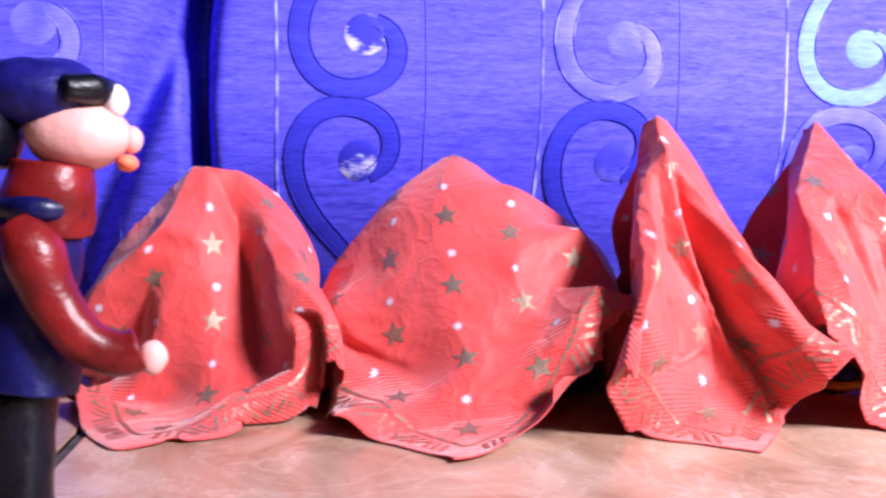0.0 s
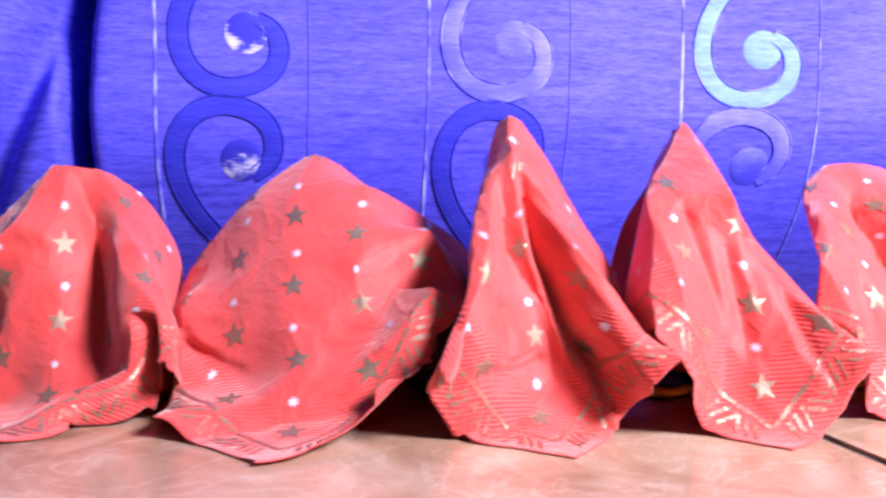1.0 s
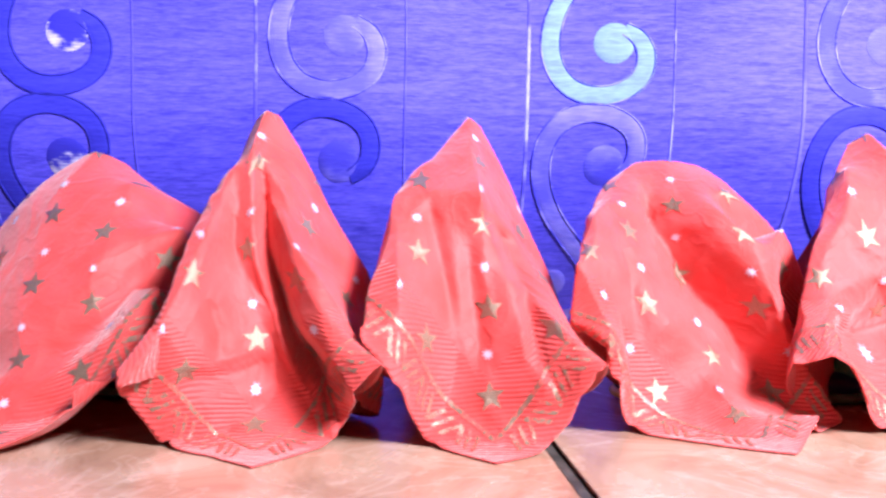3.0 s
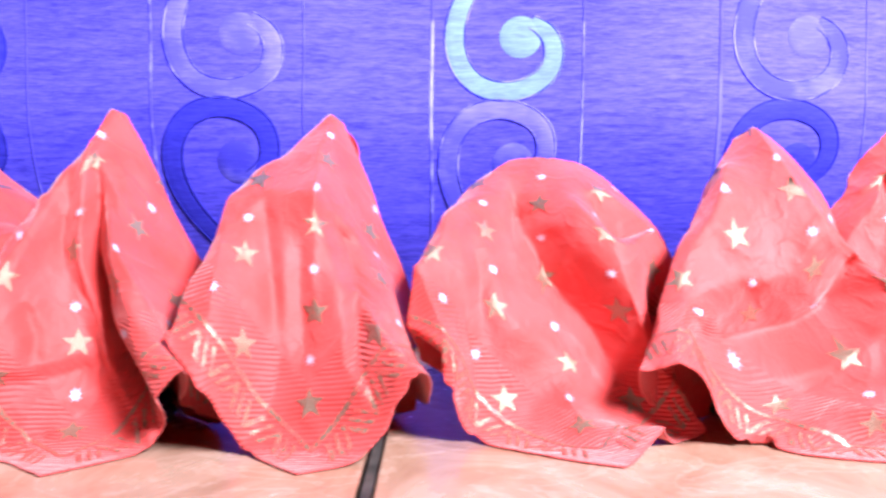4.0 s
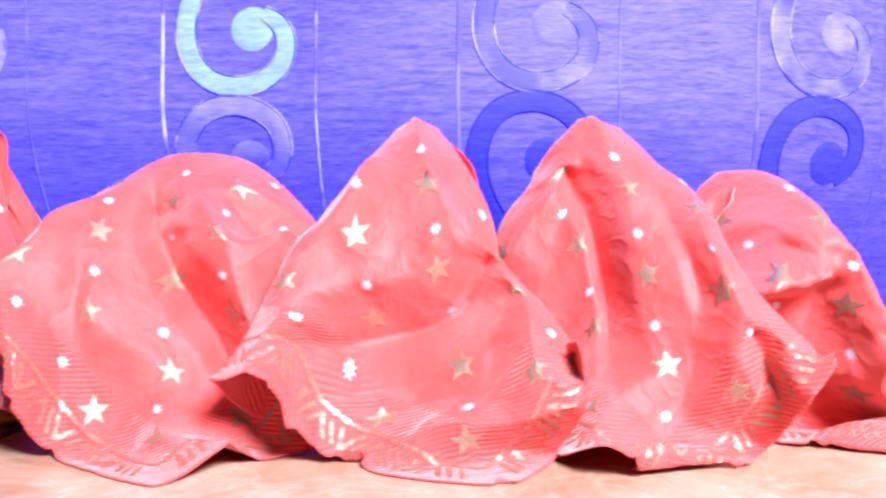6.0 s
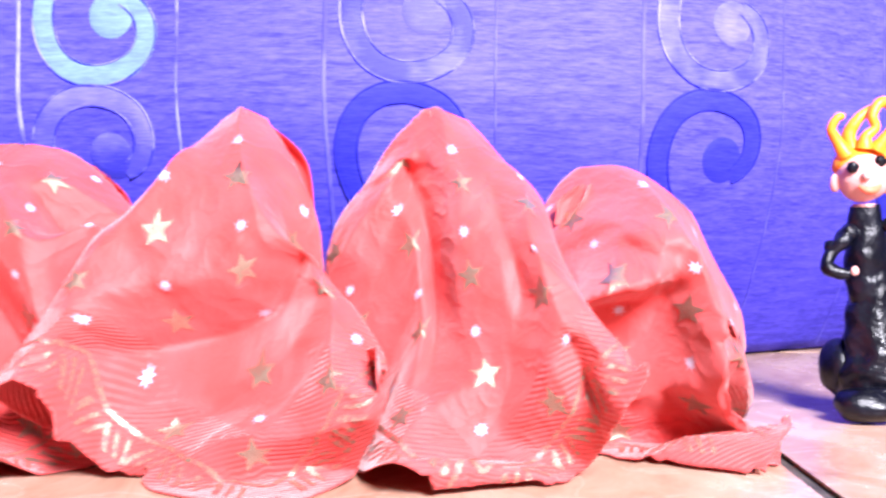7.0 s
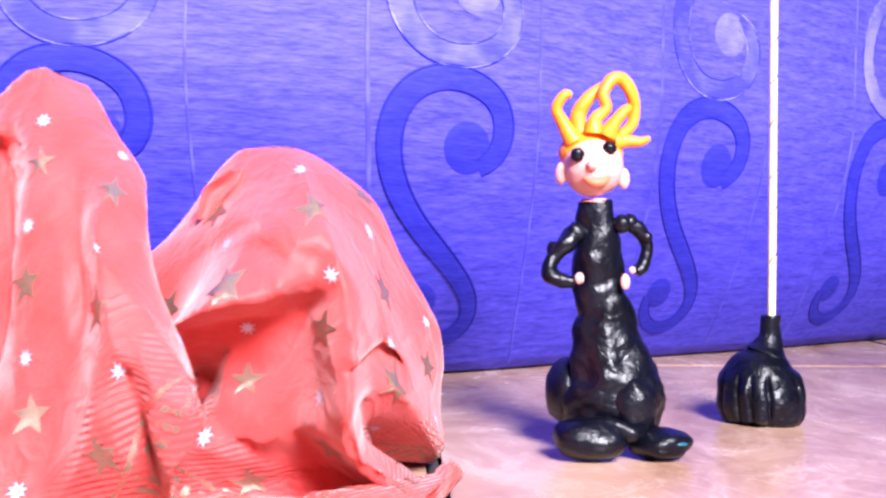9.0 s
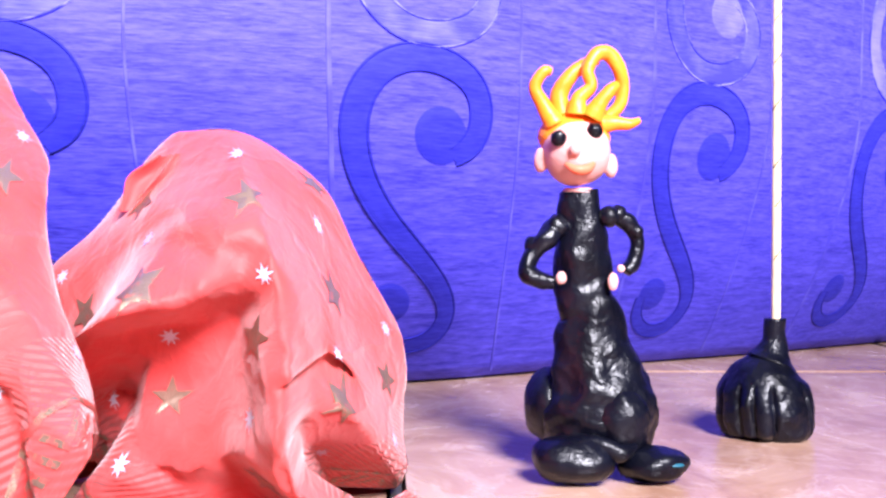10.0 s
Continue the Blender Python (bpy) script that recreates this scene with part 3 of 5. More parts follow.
def folded(X, folds, seed, wrinkles):
    """The sheet on a finer grid with its named folds and many small wrinkles."""
    a = np.linspace(0, SIDE, 193)
    U, V = np.meshgrid(a, a, indexing="ij")
    Y = cubic(X, U, V)[0]
    E, D = (U - V) / math.sqrt(2), (U + V) / math.sqrt(2)
    for line, depth, port, starboard in folds:
        fold_in(Y, E, D, line, depth, port, starboard)
    rng = np.random.RandomState(seed + 50)
    for _ in range(wrinkles):
        e, d = rng.uniform(-70, 70), rng.uniform(15, 165)
        way, size = rng.uniform(0, math.pi), rng.uniform(6, 20)
        bend = rng.uniform(-0.5, 0.5)
        line = [(e, d), (e + size * math.cos(way), d + size * math.sin(way)), (e + 2 * size * math.cos(way + bend), d + 2 * size * math.sin(way + bend))]
        fold_in(Y, E, D, line, rng.choice([-1, 1]) * rng.uniform(0.25, 0.9), rng.uniform(2.5, 8), rng.uniform(2.5, 8))
    np.maximum(Y[..., 2], 0.0008, out=Y[..., 2])
    return Y


def cubic(X, u, v):
    """Places and unit normals of the sheet at u, v metres along its hems."""
    n = X.shape[0]

    def weights(t):
        return np.stack([-0.5 * t + t * t - 0.5 * t ** 3, 1 - 2.5 * t * t + 1.5 * t ** 3, 0.5 * t + 2 * t * t - 1.5 * t ** 3, -0.5 * t * t + 0.5 * t ** 3], -1)

    def place(u, v):
        fu, fv = np.clip(u / SIDE * (n - 1), 0, n - 1 - 1e-6), np.clip(v / SIDE * (n - 1), 0, n - 1 - 1e-6)
        iu, iv = fu.astype(int), fv.astype(int)
        wu, wv = weights(fu - iu), weights(fv - iv)
        p = 0
        for i in range(4):
            for j in range(4):
                p = p + X[np.clip(iu + i - 1, 0, n - 1), np.clip(iv + j - 1, 0, n - 1)] * (wu[..., i] * wv[..., j])[..., None]
        return p
    h = 0.0015
    p = place(u, v)
    nrm = np.cross(place(u + h, v) - place(u - h, v), place(u, v + h) - place(u, v - h))
    nrm /= np.linalg.norm(nrm, axis=-1, keepdims=True) + 1e-12
    return p, nrm


def to_uv(e, d):
    return (e + d) / math.sqrt(2), (d - e) / math.sqrt(2)


class Joined:
    """Small flat pieces on a sheet, gathered for one mesh."""

    def __init__(self, sheet, out):
        self.sheet, self.out, self.v, self.f = sheet, out, [], []

    def add(self, e, d, faces):
        u, v = to_uv(np.asarray(e, float), np.asarray(d, float))
        p, n = cubic(self.sheet, u, v)
        base = len(self.v)
        self.v += list(p + n * self.out)
        self.f += [tuple(base + i for i in f) for f in faces]


def star_shape(cx, cd, r, turn=0.0, tips=5, inner=0.42):
    e, d, faces, k = [cx], [cd], [], tips * 2
    for ring in (0.4, 0.75, 1.0):
        for i in range(k):
            a = math.pi / 2 + turn + 2 * math.pi * i / k
            rr = r * ring * (1 if i % 2 == 0 else inner)
            e.append(cx + rr * math.cos(a))
            d.append(cd + rr * math.sin(a))
    for i in range(k):
        j = (i + 1) % k
        faces.append((0, 1 + i, 1 + j))
        for ring in range(2):
            a, b_ = 1 + ring * k, 1 + (ring + 1) * k
            faces.append((a + i, b_ + i, b_ + j, a + j))
    return e, d, faces


def print_places():
    """Where the stars and snowflakes stand on the napkin: across from, and up along, the diagonal from the front corner."""
    stars, flakes = [], []
    rise = {0: 0.0, 1: 0.0202, 2: 0.0079, 3: 0.0281, 4: 0.0158, 5: 0.0035}
    for c in range(-5, 6):
        for k in range(0, 11):
            e, d = 0.0265 * c, 0.036 + 0.0325 * k + rise[abs(c)]
            f = (0.0363 * c, 0.0725) if abs(c) == 1 and k == 0 else (e, d + 0.0145)
            for (x, y), kind in (((e, d), stars), (f, flakes)):
                if min(to_uv(x, y)) > 0.019 and max(to_uv(x, y)) < SIDE - 0.019:
                    kind.append((x, y))
    return stars, flakes


STARS, FLAKES = print_places()


def build_napkin(holds, label, seed, folds, wrinkles=70, **how):
    sheet = folded(napkin_sheet(seed=seed, **holds, **how), folds, seed, wrinkles)
    p, n = cubic(sheet, np.array([SIDE / 2]), np.array([SIDE / 2]))
    side = 1.0 if n[0, 2] > 0 else -1.0
    napkin = new("paper_napkin")
    tagged(napkin, label, "napkin", "row of draped napkins")
    k = 169
    a = np.linspace(0, SIDE, k)
    U, V = np.meshgrid(a, a, indexing="ij")
    p, n = cubic(sheet, U.ravel(), V.ravel())
    thick = 0.00035
    verts = np.vstack([p, p - n * side * thick])
    faces = grid_faces(k, k, 0, side < 0) + grid_faces(k, k, k * k, side > 0)
    edge = [i * k for i in range(k)] + [(k - 1) * k + j for j in range(1, k)] + [i * k + k - 1 for i in range(k - 2, -1, -1)] + list(range(k - 2, 0, -1))
    for i, q in enumerate(edge):
        w = edge[(i + 1) % len(edge)]
        faces.append((q, w, w + k * k, q + k * k))
    ob = mesh_object("paper_sheet", verts, faces, RED_PAPER, napkin)
    uv = ob.data.uv_layers.new(name="hems")
    coords = np.stack([np.tile(U.ravel(), 2), np.tile(V.ravel(), 2)], 1)
    loops = np.empty(len(ob.data.loops), dtype=np.int32)
    ob.data.loops.foreach_get("vertex_index", loops)
    uv.data.foreach_set("uv", coords[loops].ravel())
    out = side * 0.00022
    for e, d in STARS:
        j = Joined(sheet, out)
        j.add(*star_shape(e, d, 0.0057))
        mesh_object("gold_star", j.v, j.f, GOLD, napkin)
    for e, d in FLAKES:
        j = Joined(sheet, out)
        j.add(*star_shape(e, d, 0.0025, 0.3, 8, 0.4))
        mesh_object("white_snowflake", j.v, j.f, WHITE_INK, napkin)
    # the gold hems: a band of short bars outside, a plain line inside
    bars = Joined(sheet, out)
    corner = [(0, 0), (1, 0), (1, 1), (0, 1)]
    for s in range(4):
        o, q = np.array(corner[s], float) * SIDE, np.array(corner[(s + 1) % 4], float) * SIDE
        along = (q - o) / SIDE
        inward = np.array([-along[1], along[0]])

        def put(group, t, w, faces):
            xy = o + np.outer(t, along) + np.outer(w, inward)
            group.add((xy[:, 0] - xy[:, 1]) / math.sqrt(2), (xy[:, 0] + xy[:, 1]) / math.sqrt(2), faces)
        line = Joined(sheet, out)
        count = 54
        for i in range(count):
            t = 0.016 + (SIDE - 0.032) * (i + 0.5) / count
            slant = (0.0022, 0.0022, 0.0022, -0.0022, -0.0022, -0.0022)[i % 6]
            wide = 0.0008 if i % 3 else 0.0011
            tt, ww = [], []
            for m in range(4):
                f = m / 3
                for sgn in (-1, 1):
                    tt.append(t + slant * (f - 0.5) * 2 + sgn * wide)
                    ww.append(0.0045 + 0.0075 * f)
            group = Joined(sheet, out) if s in (0, 3) else bars
            put(group, tt, ww, [(2 * m, 2 * m + 1, 2 * m + 3, 2 * m + 2) for m in range(3)])
            if s in (0, 3):
                mesh_object("gold_bar", group.v, group.f, HEM_GOLD, napkin)
        m = 110
        t = np.linspace(0.0145, SIDE - 0.0145, m)
        tt = np.stack([t, t], 1).ravel()
        ww = np.tile([0.0138, 0.0154], m)
        put(line, tt, ww, [(2 * i, 2 * i + 1, 2 * i + 3, 2 * i + 2) for i in range(m - 1)])
        mesh_object("gold_line", line.v, line.f, HEM_GOLD, napkin)
    tagged(mesh_object("gold_bars_behind", bars.v, bars.f, HEM_GOLD, napkin), kind="stuff")
    return napkin


napkin_holds_1 = dict(
    apex=(-0.109, 0.432, 0.101),
    print_marks=[(0.0000, 0.0685, -0.106, 0.380, 0.011), (0.0000, 0.0830, -0.104, 0.383, 0.021), (0.0000, 0.1010, -0.104, 0.397, 0.037), (0.0000, 0.1155, -0.101, 0.399, 0.050), (0.0000, 0.1335, -0.103, 0.410, 0.066), (0.0000, 0.1480, -0.105, 0.413, 0.081), (-0.0265, 0.1212, -0.129, 0.412, 0.056), (-0.0265, 0.1032, -0.129, 0.402, 0.036), (-0.0265, 0.1537, -0.123, 0.416, 0.075), (0.0530, 0.1234, -0.075, 0.391, 0.072), (0.0363, 0.0725, -0.072, 0.365, 0.020), (0.0530, 0.0764, -0.062, 0.367, 0.040)],
    hem=[(0.000, 0.000, -0.130, 0.326, 0.001), (-0.039, 0.039, -0.152, 0.375, 0.007), (-0.059, 0.059, -0.162, 0.400, 0.017), (0.014, 0.014, -0.114, 0.336, 0.001), (0.039, 0.039, -0.090, 0.363, 0.001), (0.061, 0.061, -0.063, 0.372, 0.001), (0.086, 0.086, -0.054, 0.345, 0.022)],
    outline=[(0.100, -0.007, 0.013), (0.094, -0.013, 0.026), (0.087, -0.019, 0.032), (0.074, -0.029, 0.042), (0.062, -0.041, 0.048), (0.049, -0.048, 0.050)])
napkin_holds_2 = dict(
    apex=(0.000, 0.415, 0.106),
    print_marks=[(0.0000, 0.1480, -0.016, 0.400, 0.090), (0.0000, 0.1335, -0.012, 0.386, 0.081), (0.0000, 0.1155, -0.008, 0.372, 0.065), (0.0000, 0.1010, -0.010, 0.363, 0.054), (0.0000, 0.0830, -0.011, 0.351, 0.038), (0.0000, 0.0685, -0.007, 0.342, 0.028), (0.0000, 0.0505, -0.011, 0.334, 0.013), (0.0000, 0.0360, -0.010, 0.322, 0.007), (0.0265, 0.1212, 0.014, 0.368, 0.072), (0.0265, 0.0887, 0.017, 0.352, 0.048), (0.0265, 0.1032, 0.012, 0.358, 0.059), (0.0363, 0.0725, 0.027, 0.339, 0.038), (0.0265, 0.0562, 0.018, 0.331, 0.025), (-0.0265, 0.1212, -0.033, 0.387, 0.059), (-0.0265, 0.0887, -0.033, 0.366, 0.033), (-0.0265, 0.0562, -0.030, 0.347, 0.012), (-0.0265, 0.1032, -0.035, 0.375, 0.043), (0.0530, 0.0764, 0.039, 0.343, 0.054), (0.0720, 0.1060, 0.052, 0.358, 0.062), (-0.0530, 0.1090, -0.057, 0.395, 0.053)],
    hem=[(0.000, 0.000, -0.022, 0.291, 0.001), (-0.024, 0.024, -0.039, 0.320, 0.001), (-0.043, 0.043, -0.061, 0.330, 0.012), (0.018, 0.018, 0.001, 0.308, 0.008), (0.038, 0.038, 0.0195, 0.322, 0.0215), (0.057, 0.057, 0.0403, 0.336, 0.0363), (0.075, 0.075, 0.0576, 0.347, 0.051)],
    outline=[(0.105, -0.005, 0.006), (0.099, -0.011, 0.012), (0.087, -0.026, 0.030), (0.074, -0.039, 0.049), (0.062, -0.052, 0.069), (0.052, -0.058, 0.078)])
napkin_holds_3 = dict(
    apex=(0.077, 0.372, 0.120),
    print_marks=[(0.0000, 0.0360, 0.077, 0.324, 0.009), (0.0000, 0.0505, 0.078, 0.327, 0.017), (0.0000, 0.0685, 0.078, 0.332, 0.036), (0.0000, 0.0830, 0.076, 0.335, 0.046), (0.0000, 0.1010, 0.073, 0.339, 0.068), (0.0000, 0.1155, 0.074, 0.344, 0.079), (0.0000, 0.1335, 0.073, 0.346, 0.099), (0.0000, 0.1480, 0.075, 0.358, 0.109), (0.0265, 0.0887, 0.092, 0.321, 0.056), (0.0265, 0.1032, 0.090, 0.323, 0.067), (0.0265, 0.0562, 0.098, 0.324, 0.030), (-0.0363, 0.0725, 0.047, 0.307, 0.038), (-0.0265, 0.0562, 0.056, 0.312, 0.028), (-0.0265, 0.0887, 0.058, 0.319, 0.060)],
    hem=[(0.000, 0.000, 0.081, 0.288, 0.001), (-0.016, 0.016, 0.066, 0.304, 0.001), (-0.036, 0.036, 0.045, 0.323, 0.001), (-0.065, 0.065, 0.037, 0.290, 0.023), (0.029, 0.029, 0.104, 0.320, 0.001), (0.045, 0.045, 0.112, 0.305, 0.016), (0.061, 0.061, 0.124, 0.298, 0.033)],
    outline=[(0.119, -0.003, 0.003), (0.115, -0.008, 0.004), (0.109, -0.012, 0.009), (0.098, -0.015, 0.018), (0.087, -0.017, 0.026), (0.075, -0.020, 0.033), (0.064, -0.022, 0.041), (0.055, -0.022, 0.047)])
napkin_holds_4 = dict(
    apex=(0.158, 0.392, 0.120),
    print_marks=[(0.0000, 0.1480, 0.157, 0.381, 0.113), (0.0000, 0.1155, 0.157, 0.344, 0.093), (0.0000, 0.1010, 0.156, 0.336, 0.076), (0.0000, 0.0830, 0.157, 0.330, 0.062), (0.0000, 0.0685, 0.159, 0.326, 0.046), (0.0000, 0.0505, 0.157, 0.320, 0.032), (0.0000, 0.0360, 0.157, 0.317, 0.019), (-0.0265, 0.1032, 0.133, 0.339, 0.078), (-0.0265, 0.0887, 0.134, 0.330, 0.065), (-0.0363, 0.0725, 0.126, 0.313, 0.057), (-0.0265, 0.0562, 0.137, 0.315, 0.037), (0.0265, 0.0562, 0.179, 0.306, 0.041), (0.0265, 0.1032, 0.178, 0.359, 0.065)],
    hem=[(0.000, 0.000, 0.157, 0.291, 0.001), (-0.023, 0.023, 0.137, 0.316, 0.001), (-0.045, 0.045, 0.127, 0.300, 0.023), (-0.061, 0.061, 0.115, 0.305, 0.042), (0.014, 0.014, 0.173, 0.302, 0.001), (0.025, 0.025, 0.184, 0.305, 0.011), (0.034, 0.034, 0.189, 0.305, 0.022), (0.045, 0.045, 0.196, 0.298, 0.032)],
    outline=[(0.119, -0.005, 0.004), (0.115, -0.010, 0.005), (0.107, -0.019, 0.006), (0.097, -0.028, 0.010), (0.086, -0.037, 0.016), (0.074, -0.044, 0.021), (0.063, -0.048, 0.026), (0.052, -0.052, 0.033)])
napkin_holds_5 = dict(
    apex=(0.241, 0.402, 0.104),
    print_marks=[(0.0000, 0.0360, 0.246, 0.328, 0.009), (0.0000, 0.0505, 0.244, 0.337, 0.018), (0.0000, 0.0685, 0.249, 0.352, 0.027), (0.0000, 0.0830, 0.241, 0.360, 0.039), (0.0000, 0.1010, 0.240, 0.366, 0.052), (0.0000, 0.1155, 0.240, 0.368, 0.070), (0.0000, 0.1335, 0.239, 0.372, 0.083), (0.0000, 0.1480, 0.242, 0.389, 0.097), (0.0265, 0.0887, 0.267, 0.354, 0.044), (0.0265, 0.1032, 0.263, 0.355, 0.059), (0.0265, 0.1212, 0.262, 0.356, 0.073), (0.0265, 0.1537, 0.260, 0.378, 0.092), (0.0530, 0.1234, 0.273, 0.365, 0.087), (-0.0265, 0.0887, 0.220, 0.343, 0.047), (-0.0265, 0.1032, 0.221, 0.353, 0.061)],
    hem=[(0.000, 0.000, 0.258, 0.300, 0.001), (-0.021, 0.021, 0.234, 0.317, 0.001), (-0.042, 0.042, 0.214, 0.337, 0.001), (-0.057, 0.057, 0.206, 0.325, 0.017), (-0.071, 0.071, 0.204, 0.335, 0.033), (-0.079, 0.079, 0.195, 0.340, 0.039), (0.020, 0.020, 0.276, 0.320, 0.011), (0.045, 0.045, 0.297, 0.345, 0.001)],
    outline=[(0.103, -0.011, 0.014), (0.100, -0.018, 0.022), (0.096, -0.025, 0.029), (0.089, -0.035, 0.035), (0.082, -0.041, 0.042), (0.075, -0.046, 0.049), (0.066, -0.053, 0.056)])
napkin_holds_6 = dict(
    apex=(0.325, 0.390, 0.114),
    print_marks=[(0.0000, 0.0360, 0.346, 0.323, 0.010), (0.0000, 0.0505, 0.348, 0.328, 0.020), (0.0000, 0.0685, 0.344, 0.340, 0.031), (0.0000, 0.1010, 0.336, 0.345, 0.059), (0.0000, 0.1155, 0.337, 0.352, 0.074), (0.0000, 0.1335, 0.332, 0.360, 0.090), (0.0000, 0.1480, 0.329, 0.370, 0.103), (-0.0265, 0.1212, 0.308, 0.353, 0.070), (-0.0265, 0.1032, 0.314, 0.346, 0.054), (-0.0265, 0.0887, 0.315, 0.344, 0.040), (-0.0363, 0.0725, 0.308, 0.340, 0.023), (-0.0265, 0.1357, 0.309, 0.367, 0.094), (-0.0530, 0.0764, 0.289, 0.336, 0.037), (0.0265, 0.0887, 0.362, 0.346, 0.056)],
    hem=[(0.000, 0.000, 0.356, 0.311, 0.001), (-0.013, 0.013, 0.339, 0.308, 0.001), (-0.039, 0.039, 0.314, 0.334, 0.001), (-0.060, 0.060, 0.295, 0.315, 0.012), (-0.085, 0.085, 0.267, 0.320, 0.030), (0.020, 0.020, 0.375, 0.332, 0.001), (0.036, 0.036, 0.382, 0.320, 0.019), (0.054, 0.054, 0.378, 0.330, 0.041)],
    outline=[(0.114, -0.005, 0.009), (0.111, -0.008, 0.012), (0.104, -0.013, 0.016), (0.096, -0.021, 0.020), (0.085, -0.029, 0.027), (0.075, -0.037, 0.034), (0.068, -0.042, 0.037)])
napkin_holds_7 = dict(
    apex=(0.393, 0.405, 0.116),
    print_marks=[(0.0000, 0.0360, 0.409, 0.337, 0.006), (0.0000, 0.0505, 0.411, 0.344, 0.013), (0.0000, 0.0685, 0.412, 0.347, 0.030), (0.0000, 0.0830, 0.407, 0.352, 0.042), (0.0000, 0.1010, 0.406, 0.356, 0.059), (0.0000, 0.1155, 0.404, 0.363, 0.073), (0.0000, 0.1335, 0.406, 0.370, 0.090), (0.0000, 0.1480, 0.401, 0.388, 0.097), (-0.0265, 0.0887, 0.390, 0.367, 0.041), (-0.0265, 0.1032, 0.388, 0.375, 0.052), (-0.0265, 0.1212, 0.387, 0.384, 0.069), (-0.0265, 0.1357, 0.378, 0.394, 0.080), (-0.0265, 0.1537, 0.388, 0.392, 0.099), (0.0265, 0.0887, 0.429, 0.340, 0.054), (0.0265, 0.1032, 0.423, 0.343, 0.066), (0.0363, 0.0725, 0.434, 0.328, 0.041), (0.0265, 0.0562, 0.431, 0.333, 0.023)],
    hem=[(0.000, 0.000, 0.402, 0.330, 0.001), (-0.007, 0.007, 0.395, 0.323, 0.001), (-0.022, 0.022, 0.384, 0.310, 0.013), (0.013, 0.013, 0.420, 0.331, 0.001), (0.030, 0.030, 0.440, 0.343, 0.001), (0.047, 0.047, 0.445, 0.325, 0.017), (0.065, 0.065, 0.454, 0.315, 0.037)],
    outline=[(0.115, -0.007, 0.007), (0.112, -0.010, 0.013), (0.108, -0.013, 0.018), (0.102, -0.018, 0.023), (0.094, -0.022, 0.028), (0.085, -0.028, 0.033), (0.075, -0.036, 0.041)])
napkin_holds_8 = dict(
    apex=(0.458, 0.425, 0.098),
    print_marks=[(-0.0265, 0.1212, 0.454, 0.369, 0.063), (-0.0265, 0.1032, 0.456, 0.376, 0.047), (-0.0265, 0.0887, 0.453, 0.387, 0.032), (0.0000, 0.1010, 0.474, 0.373, 0.049), (0.0000, 0.1155, 0.478, 0.374, 0.064), (0.0000, 0.1335, 0.472, 0.379, 0.081), (0.0000, 0.1480, 0.470, 0.398, 0.089), (0.0000, 0.0830, 0.476, 0.363, 0.033), (0.0000, 0.0685, 0.478, 0.368, 0.020), (0.0265, 0.1212, 0.491, 0.393, 0.053), (0.0265, 0.1032, 0.492, 0.378, 0.043), (0.0000, 0.0505, 0.483, 0.373, 0.007), (0.0145, 0.0880, 0.483, 0.354, 0.038)],
    hem=[(0.000, 0.000, 0.494, 0.347, 0.001), (-0.010, 0.010, 0.480, 0.350, 0.001), (-0.021, 0.021, 0.468, 0.360, 0.001), (-0.037, 0.037, 0.449, 0.371, 0.001), (-0.049, 0.049, 0.431, 0.373, 0.001), (0.018, 0.018, 0.507, 0.364, 0.014), (0.044, 0.044, 0.500, 0.400, 0.004), (0.088, 0.088, 0.513, 0.462, 0.001)],
    outline=[(0.097, -0.012, 0.010), (0.094, -0.017, 0.014), (0.089, -0.020, 0.021), (0.083, -0.024, 0.025), (0.072, -0.031, 0.030), (0.064, -0.039, 0.035), (0.056, -0.043, 0.042), (0.048, -0.045, 0.047), (0.040, -0.046, 0.052)])

